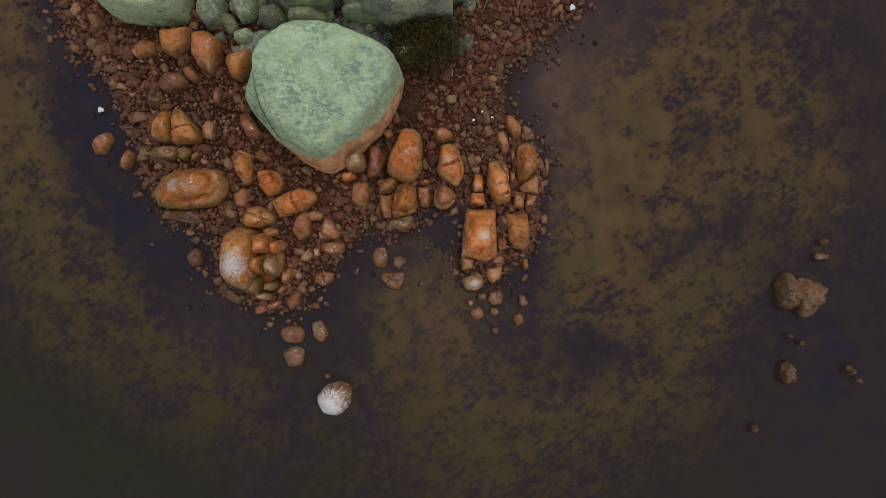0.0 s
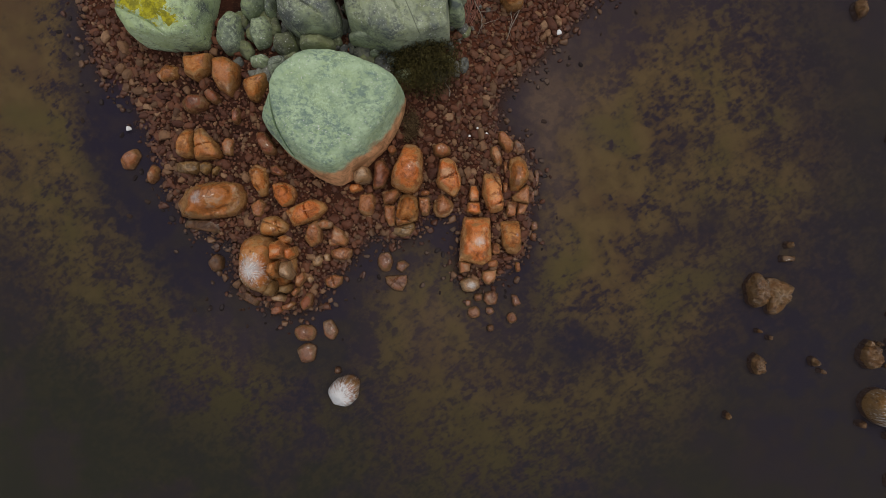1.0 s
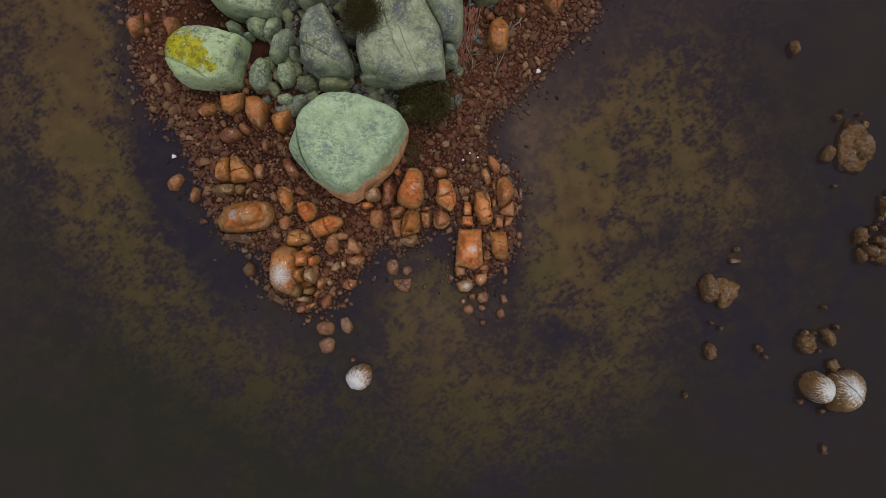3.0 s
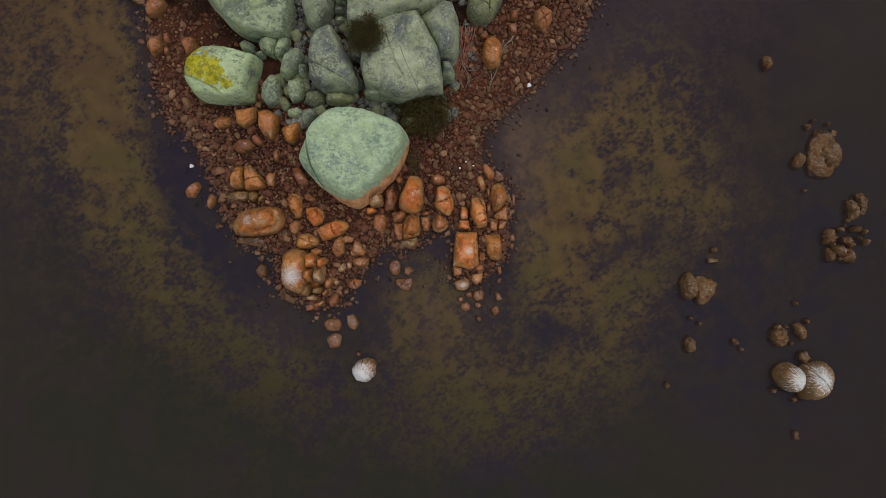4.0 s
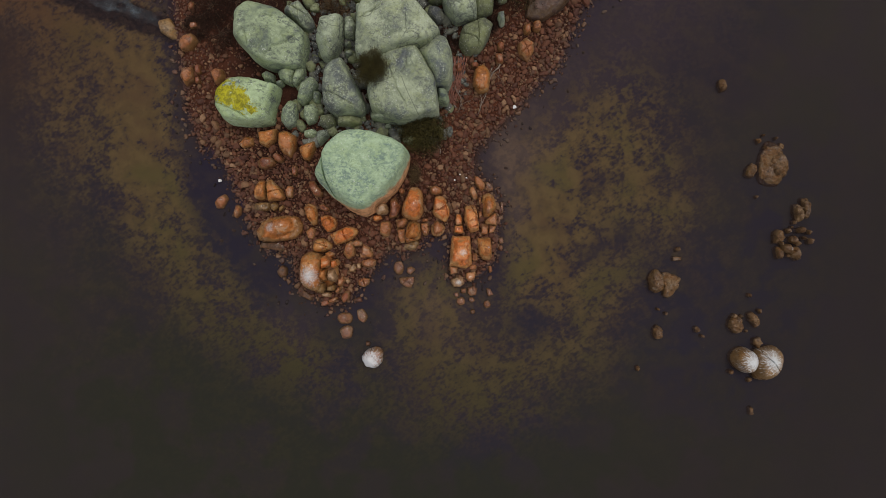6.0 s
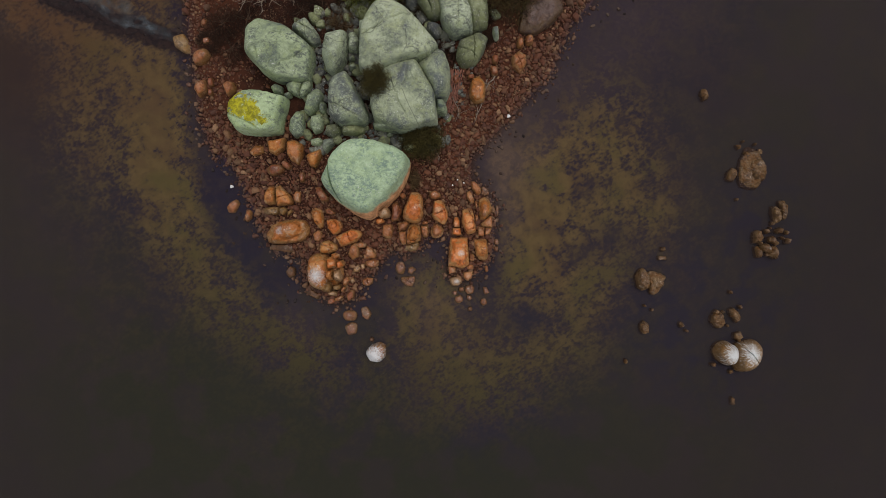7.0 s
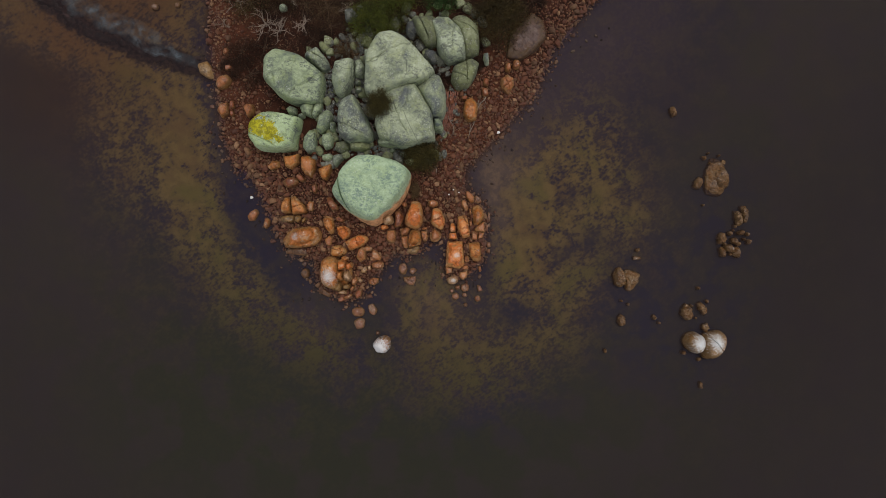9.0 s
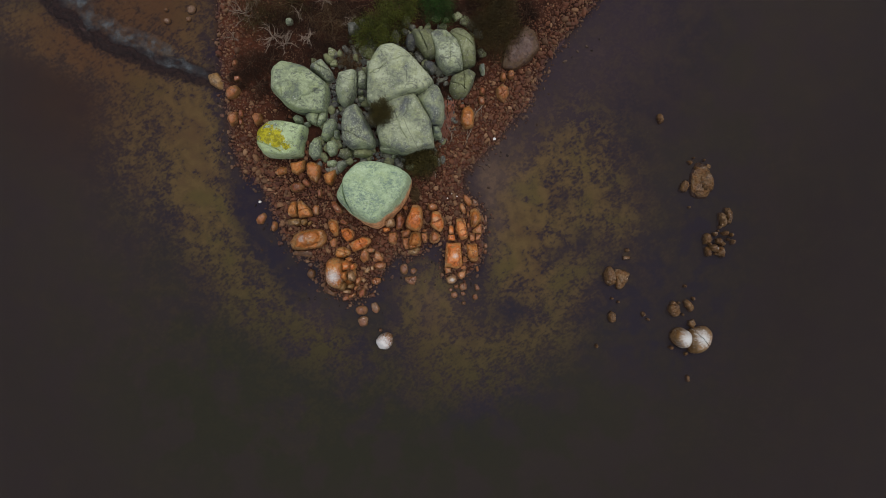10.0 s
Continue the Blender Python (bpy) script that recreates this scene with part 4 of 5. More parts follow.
rock("amber", -6.81, -0.28, 1.45, 9, [(-176, 0.61), (-141, 0.83), (-113, 0.97), (-13, 0.68), (-5, 0.66), (50, 0.99), (84, 0.99), (126, 0.91), (169, 0.63)], white_streaks=(0.0, -0.25, 0.78, 0.85))
rock("orange", -5.95, 0.18, 1.3, 12, [(-178, 0.25), (-77, 0.31), (-6, 0.29), (43, 0.3), (117, 0.34)])
rock("orange", -5.51, 0.07, 1.1, 12, [(-117, 0.24), (-50, 0.18), (18, 0.19), (98, 0.21), (177, 0.17)])
rock("amber", -6.13, -0.55, 1.2, 13, [(-81, 0.3), (-2, 0.2), (99, 0.33), (170, 0.19)])
rock("ochre", -6.30, -1.23, 1.0, 12, [(-96, 0.29), (-36, 0.24), (16, 0.25), (96, 0.28), (172, 0.22)])
rock("pale", -5.68, -0.58, 1.1, 13, [(-104, 0.3), (-35, 0.31), (18, 0.21), (101, 0.35), (176, 0.22)])
rock("ochre", -5.78, -1.25, 0.75, 13, [(-101, 0.16), (-56, 0.18), (14, 0.22), (96, 0.15), (171, 0.22)])
rock("amber", -5.98, -0.42, 0.34, 9, [(-150, 0.5), (-90, 0.72), (-40, 0.6), (0, 0.55), (50, 0.62), (95, 0.7), (150, 0.5)])
rock("pale", -6.10, -1.60, 0.5, 10, [(-139, 0.23), (-95, 0.13), (-11, 0.26), (55, 0.19), (108, 0.14)])
rock("tan", -5.28, -0.91, 0.5, 10, [(-117, 0.3), (-35, 0.17), (28, 0.25), (118, 0.22), (174, 0.19)])
rock("tan", -5.46, -1.37, 0.45, 10, [(-135, 0.19), (-47, 0.1), (61, 0.19), (129, 0.1)])
rock("tan", -5.77, -1.91, 0.4, 9, [(-167, 0.26), (-86, 0.15), (-49, 0.13), (58, 0.25), (114, 0.11)])
rock("rust", -5.08, -1.76, 0.4, 9, [(-158, 0.28), (-56, 0.23), (-7, 0.21), (81, 0.33), (143, 0.2)])
rock("rust", -6.22, -2.06, 0.35, 9, [(-100, 0.2), (-62, 0.16), (25, 0.22), (119, 0.15), (175, 0.22)])
rock("dome", -2.02, 12.30, 2.9, 13, [(-137, 2.16), (-74, 1.43), (-73, 1.45), (-38, 2.05), (41, 1.57), (60, 1.71), (95, 1.97), (149, 1.67), (175, 1.65)], cuts=((-70, -0.6),))
rock("dome", -1.53, 9.18, 2.7, 12, [(-173, 1.72), (-121, 1.74), (-109, 1.67), (-78, 1.68), (-77, 1.69), (1, 1.65), (26, 1.57), (32, 1.61), (99, 1.75), (134, 1.73), (170, 1.67)], cuts=((20, -0.3),))
rock("dome", 0.31, 10.51, 2.5, 12, [(-163, 0.77), (-152, 0.71), (-114, 1.26), (-25, 0.98), (-2, 0.74), (20, 0.79), (57, 1.13), (128, 1.12)])
rock("lichen", 0.54, 8.72, 1.7, 9, [(-177, 0.29), (-109, 0.35), (-24, 0.38), (20, 0.28), (92, 0.39)])
rock("grey", -4.75, 9.10, 2.1, 10, [(-179, 0.99), (-129, 1.24), (-92, 1.31), (-27, 1.53), (17, 0.94), (26, 0.85), (98, 1.71), (137, 1.44), (170, 1.03)], cuts=((60, -0.5),))
rock("grey", -5.25, 11.94, 2.1, 9, [(-164, 0.78), (-126, 1.12), (-39, 0.77), (-18, 0.61), (9, 0.81), (104, 0.96), (165, 0.67)])
rock("grey", -4.22, 12.43, 1.3, 9, [(-92, 0.51), (-22, 0.35), (28, 0.35), (98, 0.55), (178, 0.28)])
rock("grey", -3.59, 13.21, 1.5, 9, [(-114, 0.37), (-42, 0.28), (18, 0.31), (111, 0.31), (174, 0.27)])
rock("lichen", -8.31, 11.97, 2.4, 12, [(-139, 1.49), (-119, 1.46), (-90, 1.61), (-13, 1.89), (9, 1.8), (48, 1.43), (52, 1.4), (74, 1.48), (133, 2.06), (172, 1.85)], cuts=((-60, 0.9),))
rock("grey", -6.85, 13.16, 1.5, 10, [(-132, 0.4), (-105, 0.62), (9, 0.58), (37, 0.46), (115, 0.7)], cuts=((60, 0.1),))
rock("yellow", -9.73, 8.68, 2.2, 11, [(-149, 1.55), (-100, 1.16), (-86, 1.16), (-15, 1.42), (75, 1.28), (93, 1.29), (127, 1.44), (173, 1.59)], cuts=((-120, 0.75),))
rock("lichen", -8.69, 10.07, 0.9, 9, [(-150, 0.26), (-78, 0.29), (-2, 0.28), (61, 0.28), (127, 0.29)])
rock("lichen", -7.68, 10.10, 1.1, 10, [(-155, 0.39), (-116, 0.35), (-18, 0.38), (77, 0.36), (104, 0.35)])
rock("lichen", -7.06, 10.02, 1.0, 10, [(-137, 0.52), (-43, 0.25), (-9, 0.26), (88, 0.45), (163, 0.21)])
rock("lichen", -6.64, 9.30, 1.1, 9, [(-146, 0.73), (-49, 0.44), (-29, 0.4), (32, 0.64), (129, 0.51), (163, 0.38)])
rock("lichen", -7.62, 8.06, 1.0, 9, [(-142, 0.58), (-70, 0.61), (-2, 0.38), (65, 0.71), (139, 0.48), (169, 0.42)])
rock("lichen", -6.51, 8.10, 0.9, 9, [(-154, 0.41), (-71, 0.48), (-18, 0.36), (32, 0.43), (106, 0.46), (171, 0.36)])
rock("lichen", -6.59, 7.06, 0.7, 8, [(-171, 0.33), (-100, 0.21), (-43, 0.29), (43, 0.29), (98, 0.21)])
rock("moss", -5.61, 7.64, 0.9, 8, [(-120, 0.36), (-57, 0.37), (14, 0.39), (99, 0.34), (170, 0.41)])
rock("grey", -5.95, 6.88, 0.9, 9, [(-150, 0.36), (-45, 0.24), (9, 0.35), (95, 0.31), (174, 0.27)])
rock("moss", -4.47, 7.60, 1.0, 8, [(-100, 0.27), (-65, 0.38), (37, 0.55), (90, 0.25), (169, 0.65)])
rock("grey", -2.64, 7.75, 1.3, 9, [(-160, 0.6), (-110, 0.28), (-98, 0.28), (-16, 0.91), (66, 0.23), (100, 0.55)])
rock("lichen", -8.12, 9.72, 0.7, 8, [(-137, 0.23), (-61, 0.14), (58, 0.23), (111, 0.13)])
rock("lichen", -6.15, 8.96, 0.8, 8, [(-175, 0.18), (-104, 0.33), (-3, 0.17), (94, 0.31)])
rock("grey", -4.39, 11.62, 0.8, 8, [(-154, 0.19), (-65, 0.12), (20, 0.18), (121, 0.11)])
rock("grey", -4.35, 11.15, 0.8, 8, [(-149, 0.21), (-68, 0.14), (-1, 0.2), (109, 0.13)])
rock("slab", 6.46, 14.19, 0.7, 9, [(-109, 1.5), (-63, 0.99), (-41, 0.98), (10, 1.26), (54, 1.51), (131, 0.9), (169, 1.08)])
rock("grey", -2.42, 7.33, 0.5, 8, [(-172, 0.19), (-81, 0.13), (7, 0.18), (108, 0.12)])
rock("grey", -1.78, 7.06, 0.5, 8, [(-170, 0.21), (-74, 0.18), (3, 0.2), (112, 0.17)])
rock("grey", -1.34, 6.57, 0.6, 8, [(-169, 0.33), (-109, 0.23), (-58, 0.23), (40, 0.29), (104, 0.2)])
# orange and brown rocks of the point
rock("amber", -8.91, 6.93, 0.8, 15, [(-172, 0.46), (-119, 0.48), (-52, 0.4), (-5, 0.46), (97, 0.37)])
rock("amber", -7.85, 6.58, 0.9, 14, [(-157, 0.45), (-118, 0.59), (-26, 0.49), (-4, 0.45), (60, 0.55), (97, 0.64), (177, 0.45)])
rock("amber", -10.12, 6.77, 0.45, 8, [(-135, 0.37), (-79, 0.24), (-15, 0.35), (77, 0.29), (132, 0.26)])
rock("amber", -6.76, 6.16, 0.8, 9, [(-173, 0.44), (-155, 0.42), (-105, 0.51), (-28, 0.31), (-8, 0.39), (105, 0.37), (113, 0.35)])
rock("tan", -11.75, 3.63, 0.4, 7, [(-166, 0.36), (-93, 0.35), (-31, 0.25), (26, 0.38), (112, 0.3), (144, 0.26)])
rock("tan", -10.87, 3.06, 0.4, 7, [(-149, 0.29), (-54, 0.24), (-7, 0.19), (57, 0.3), (154, 0.19), (177, 0.19)])
rock("tan", -7.89, 4.01, 0.3, 8, [(-169, 0.21), (-99, 0.3), (-7, 0.19), (73, 0.3), (145, 0.25)])
rock("wet", -8.99, 1.12, 0.2, 9, [(-153, 0.93), (-100, 0.19), (-63, 0.56), (74, 0.26), (90, 0.23)])
rock("tan", -6.82, 1.74, 0.35, 8, [(-167, 0.24), (-101, 0.3), (-18, 0.21), (47, 0.29), (128, 0.25)])
rock("pale", -4.66, -0.23, 0.3, 9, [(-176, 0.2), (-96, 0.2), (-36, 0.17), (24, 0.21), (119, 0.17)])
rock("pale", -4.32, -0.11, 0.25, 9, [(-173, 0.1), (-70, 0.15), (4, 0.11), (102, 0.15)])
rock("pale", -4.94, -0.91, 0.25, 8, [(-144, 0.12), (-45, 0.12), (42, 0.12), (119, 0.13)])
rock("wet", -7.30, -1.60, 0.2, 8, [(-149, 0.29), (-118, 0.18), (-57, 0.44), (52, 0.18), (93, 0.31)])
rock("wet", -8.51, -0.29, 0.35, 7, [(-152, 0.27), (-73, 0.3), (-5, 0.25), (58, 0.3), (139, 0.26)])
rock("pale", -2.89, 2.88, 1.15, 10, [(-176, 0.35), (-83, 0.27), (15, 0.3), (121, 0.27)])
rock("orange", -3.15, 2.47, 0.5, 9, [(-169, 0.27), (-73, 0.15), (-51, 0.18), (92, 0.14)])
rock("rust", -2.25, 2.93, 0.7, 9, [(-77, 0.48), (-25, 0.31), (27, 0.36), (120, 0.5), (174, 0.25)])
rock("tan", -1.83, 3.84, 0.4, 8, [(-149, 0.14), (-35, 0.15), (27, 0.15), (120, 0.17)])
rock("awash", 2.62, -2.44, 0.16, 7, [(-156, 0.19), (-61, 0.2), (30, 0.18), (130, 0.2)])
rock("tan", 2.00, 0.16, 0.3, 8, [(-71, 0.2), (3, 0.15), (104, 0.23), (175, 0.14)])
rock("tan", 1.89, -0.37, 0.3, 8, [(-170, 0.2), (-86, 0.14), (0, 0.19), (100, 0.13)])
rock("awash", -5.19, -2.96, 0.16, 7, [(-155, 0.38), (-93, 0.3), (-29, 0.38), (34, 0.38), (89, 0.3), (136, 0.38)])
rock("awash", -4.26, -2.85, 0.16, 7, [(-171, 0.24), (-118, 0.31), (-33, 0.31), (31, 0.25), (108, 0.36)])
rock("awash", -5.14, -3.72, 0.16, 7, [(-162, 0.33), (-83, 0.35), (-10, 0.32), (73, 0.36), (120, 0.33)])
rock("tan", -3.71, -5.14, 0.8, 8, [(-154, 0.55), (-100, 0.52), (-51, 0.51), (-7, 0.5), (57, 0.58), (110, 0.48), (144, 0.5)], white_streaks=(-0.16, -0.12, 0.66, 1.35))
rock("wet", -3.99, -4.40, 0.1, 8, [(-91, 0.13), (11, 0.13), (88, 0.14), (172, 0.13)])
# rocks standing off in the water
rock("brown", 18.41, 4.73, 0.28, 8, [(-126, 1.0), (-75, 1.13), (-4, 0.6), (34, 0.94), (95, 1.21), (154, 0.71), (172, 0.65), (178, 0.7)])
rock("brown", 18.82, 4.64, 0.6, 8, [(-160, 0.5), (-118, 0.51), (-65, 0.68), (5, 0.42), (27, 0.48), (98, 0.62), (159, 0.5)])
rock("brown", 17.34, 4.46, 0.4, 8, [(-114, 0.38), (-37, 0.28), (-4, 0.25), (100, 0.38), (137, 0.27), (174, 0.28)])
rock("brown", 19.80, 2.04, 0.45, 8, [(-167, 0.23), (-92, 0.61), (5, 0.21), (18, 0.23), (137, 0.54), (178, 0.23)])
rock("brown", 20.21, 2.26, 0.4, 8, [(-173, 0.15), (-101, 0.74), (-6, 0.19), (7, 0.19), (88, 0.62)])
rock("brown", 18.67, 0.77, 0.4, 8, [(-83, 0.34), (-28, 0.28), (24, 0.26), (130, 0.3), (178, 0.23)])
rock("brown", 19.24, 1.08, 0.3, 8, [(-148, 0.15), (-70, 0.15), (35, 0.15), (105, 0.14)])
rock("brown", 19.47, 0.59, 0.4, 8, [(-103, 0.19), (-47, 0.2), (40, 0.2), (105, 0.19), (178, 0.21)])
rock("brown", 19.94, 1.09, 0.4, 8, [(-173, 0.23), (-97, 0.16), (-47, 0.18), (52, 0.19), (115, 0.16)])
rock("brown", 20.37, 0.97, 0.3, 8, [(-107, 0.13), (-16, 0.12), (68, 0.12), (172, 0.11)])
rock("brown", 20.45, 0.48, 0.3, 8, [(-176, 0.14), (-99, 0.18), (-11, 0.14), (88, 0.16)])
rock("brown", 19.14, 0.10, 0.45, 8, [(-169, 0.3), (-105, 0.24), (-28, 0.33), (43, 0.26), (100, 0.26)], white_streaks=(0.1, 0.0, 0.2, 0.5))
rock("brown", 19.57, -0.18, 0.4, 8, [(-125, 0.28), (-2, 0.24), (6, 0.22), (62, 0.37), (157, 0.27)])
rock("brown", 18.71, -0.12, 0.35, 8, [(-170, 0.18), (-100, 0.31), (8, 0.19), (22, 0.18), (112, 0.36)])
rock("brown", 11.91, -1.49, 0.55, 8, [(-173, 0.38), (-134, 0.48), (-67, 0.6), (-2, 0.38), (22, 0.39), (88, 0.62), (147, 0.49)])
rock("brown", 12.67, -1.64, 0.4, 8, [(-178, 0.39), (-99, 0.69), (-34, 0.45), (-15, 0.49), (64, 0.52), (80, 0.58)])
rock("brown", 13.17, -0.26, 0.15, 8, [(-165, 0.36), (-86, 0.12), (-55, 0.27), (85, 0.11)])
rock("brown", 13.19, 0.26, 0.15, 8, [(-158, 0.15), (-80, 0.13), (13, 0.16), (93, 0.12)])
rock("brown", 11.93, -4.27, 0.3, 8, [(-151, 0.27), (-81, 0.36), (-5, 0.24), (53, 0.31), (124, 0.35), (174, 0.26)])
rock("brown", 14.09, -4.17, 0.25, 8, [(-171, 0.13), (-71, 0.17), (7, 0.12), (120, 0.16)])
rock("brown", 14.39, -4.56, 0.12, 8, [(-110, 0.09), (-20, 0.1), (73, 0.09), (169, 0.1)])
rock("brown", 12.43, -3.26, 0.12, 8, [(-101, 0.1), (-10, 0.09), (88, 0.09), (178, 0.1)])
rock("brown", 16.21, -3.97, 0.4, 8, [(-140, 0.38), (-106, 0.45), (-23, 0.4), (10, 0.34), (80, 0.47), (137, 0.42), (178, 0.38)])
rock("brown", 17.22, -3.73, 0.3, 8, [(-172, 0.3), (-150, 0.21), (-124, 0.32), (-8, 0.36), (39, 0.22), (103, 0.53)])
rock("brown", 17.35, -4.98, 0.35, 8, [(-133, 0.23), (-37, 0.22), (17, 0.21), (108, 0.24), (173, 0.22)])
rock("brown", 15.90, -6.58, 0.15, 8, [(-173, 0.17), (-108, 0.13), (-13, 0.16), (88, 0.12)])
rock("brown", 16.89, -7.04, 0.15, 8, [(-174, 0.13), (-79, 0.12), (6, 0.13), (101, 0.12)])
rock("brown", 17.05, -2.40, 0.15, 8, [(-99, 0.11), (-9, 0.12), (88, 0.11), (178, 0.13)])
rock("brown", 10.78, -6.21, 0.15, 8, [(-92, 0.14), (4, 0.09), (107, 0.14), (178, 0.1)])
rock("ochre", 16.56, -5.91, 1.0, 7, [(-176, 0.69), (-148, 0.6), (-119, 0.61), (-68, 0.7), (-18, 0.67), (17, 0.64), (56, 0.62), (95, 0.66), (138, 0.71)], white_streaks=(0.20, 0.0, 0.64, 1.25))
rock("ochre", 17.74, -6.06, 1.1, 7, [(-163, 0.86), (-92, 0.91), (-55, 0.71), (-30, 0.7), (2, 0.86), (50, 0.93), (94, 0.82), (119, 0.79), (174, 0.71)], white_streaks=(0.02, 0.16, 0.68, 1.12), cuts=((35, 0.05),))
rock("brown", 12.00, -3.00, 0.12, 8, [(-162, 0.09), (-87, 0.08), (16, 0.09), (80, 0.07)])
rock("brown", 18.05, 6.35, 0.14, 8, [(-176, 0.06), (-101, 0.07), (4, 0.06), (95, 0.08)])
rock("brown", 18.75, 6.17, 0.14, 8, [(-167, 0.06), (-101, 0.09), (-5, 0.06), (94, 0.08)])
rock("brown", 17.59, 3.00, 0.14, 8, [(-135, 0.06), (-14, 0.1), (80, 0.07)])
rock("brown", 19.60, 1.53, 0.17, 8, [(-170, 0.09), (-67, 0.13), (-3, 0.08), (115, 0.11)])
rock("brown", 16.80, -4.35, 0.14, 8, [(-148, 0.07), (-9, 0.06), (112, 0.09)])
rock("wet", 1.81, -2.82, 0.15, 8, [(-166, 0.13), (-79, 0.13), (15, 0.13), (96, 0.13)])
rock("brown", 16.92, -8.76, 0.12, 8, [(-106, 0.24), (-1, 0.1), (108, 0.24), (179, 0.11)])
rock("brown", 15.89, 9.18, 0.32, 8, [(-162, 0.18), (-74, 0.33), (10, 0.18), (43, 0.24), (153, 0.26)])
# broken stones that gather round them
gather = random.Random(91)
for px, py, sx, sy, n in ((19.2, 0.6, 0.4, 0.5, 7), (20.0, 2.1, 0.15, 0.4, 3), (18.4, 5.9, 0.3, 0.3, 4), (17.0, -3.6, 0.5, 0.3, 4)):
    for _ in range(n):
        wide = gather.uniform(0.07, 0.16)
        rock("brown", px + gather.gauss(0, sx), py + gather.gauss(0, sy), gather.uniform(0.08, 0.25), 8,
             [(a + gather.uniform(-20, 20), wide * gather.uniform(0.7, 1.3)) for a in (0, 72, 144, 216, 288)])
# rocks along the upper shores
rock("moss", 0.02, 14.75, 1.4, 9, [(-162, 0.64), (-146, 0.6), (-102, 0.95), (11, 0.62), (89, 0.87)], cuts=((20, -0.1),))
rock("slate", 0.30, 13.11, 0.9, 8, [(-126, 0.34), (-48, 0.44), (28, 0.37), (77, 0.37), (170, 0.42)])
rock("grey", 1.47, 14.09, 1.7, 10, [(-170, 0.80), (-138, 1.08), (-79, 1.40), (-5, 1.06), (18, 0.88), (45, 0.95), (80, 1.30)], cuts=((-8, 0.25), (40, 0.5)))
rock("moss", 2.66, 14.42, 1.5, 10, [(-162, 0.58), (-86, 1.45), (-11, 0.85), (3, 0.72), (42, 0.76), (71, 1.10)], cuts=((50, 0.2),))
rock("grey", 3.80, 12.89, 0.9, 10, [(-163, 0.19), (-10, 0.21), (3, 0.15), (47, 0.44), (171, 0.2)])
rock("moss", 2.36, 11.96, 1.3, 9, [(-149, 0.96), (-79, 0.85), (-36, 0.66), (-17, 0.73), (56, 1.06), (111, 0.72), (166, 0.76)], cuts=((0, 0.15), (60, -0.3)))
rock("slate", -0.85, 14.87, 0.9, 8, [(-126, 0.5), (-40, 0.42), (11, 0.38), (106, 0.5), (172, 0.36)])
rock("slate", -4.67, 15.92, 0.9, 8, [(-176, 0.35), (-93, 0.37), (-34, 0.4), (40, 0.36), (100, 0.39)])
rock("slate", -4.06, 16.33, 0.7, 8, [(-169, 0.2), (-76, 0.23), (11, 0.2), (104, 0.23)])
rock("grey", -9.00, 16.71, 0.6, 8, [(-85, 0.18), (9, 0.23), (99, 0.19), (166, 0.22)])
rock("tan", 5.20, 12.36, 0.6, 8, [(-81, 0.27), (1, 0.18), (100, 0.28), (177, 0.18)])
rock("tan", 5.73, 12.52, 0.6, 8, [(-84, 0.27), (1, 0.22), (99, 0.29), (170, 0.21)])
rock("tan", 5.10, 11.31, 0.7, 9, [(-178, 0.42), (-134, 0.46), (-34, 0.43), (2, 0.42), (56, 0.5), (126, 0.48)], cuts=((20, 0.0), (-60, 0.05)))
rock("rust", 3.65, 10.82, 0.5, 8, [(-173, 0.2), (-66, 0.28), (6, 0.21), (92, 0.29)])
rock("rust", 3.73, 11.47, 0.5, 8, [(-93, 0.25), (-3, 0.19), (76, 0.24), (177, 0.18)])
rock("ochre", -14.34, 13.19, 0.3, 8, [(-168, 0.48), (-125, 0.38), (-85, 0.56), (26, 0.38), (31, 0.36), (104, 0.56)])
rock("amber", 2.66, 9.73, 1.0, 8, [(-145, 0.55), (-74, 0.68), (-7, 0.43), (32, 0.54), (121, 0.63), (169, 0.44)])
rock("rust", 1.45, 10.42, 0.4, 8, [(-159, 0.19), (-61, 0.26), (11, 0.17), (134, 0.21)])
rock("rust", 2.31, 10.51, 0.4, 8, [(-164, 0.2), (-88, 0.15), (-2, 0.2), (96, 0.14)])
rock("tan", -13.13, 12.26, 0.8, 7, [(-157, 0.5), (-90, 0.4), (-41, 0.36), (33, 0.49), (105, 0.38), (147, 0.38)])
rock("tan", -13.25, 10.50, 0.7, 7, [(-150, 0.36), (-49, 0.36), (6, 0.32), (94, 0.43), (146, 0.33)])
rock("rust", -12.65, 10.80, 0.45, 8, [(-80, 0.25), (5, 0.15), (93, 0.27), (180, 0.15)])
rock("tan", -11.51, 10.36, 0.7, 7, [(-160, 0.27), (-53, 0.35), (5, 0.31), (76, 0.37), (129, 0.37)])
rock("rust", -12.81, 13.19, 0.4, 8, [(-74, 0.17), (16, 0.25), (94, 0.19), (171, 0.21)])
rock("rust", -12.72, 10.25, 0.35, 8, [(-178, 0.13), (-72, 0.2), (14, 0.13), (115, 0.21)])
rock("rust", -12.91, 14.26, 0.4, 8, [(-78, 0.21), (-10, 0.17), (101, 0.21), (175, 0.17)])
rock("wet", -17.55, 17.49, 0.2, 8, [(-174, 0.23), (-95, 0.2), (-13, 0.25), (77, 0.19)])
rock("wet", -15.85, 18.20, 0.2, 8, [(-177, 0.29), (-80, 0.29), (-6, 0.29), (98, 0.27)])
rock("wet", -13.65, 18.29, 0.2, 8, [(-83, 0.18), (0, 0.23), (91, 0.18), (180, 0.21)])
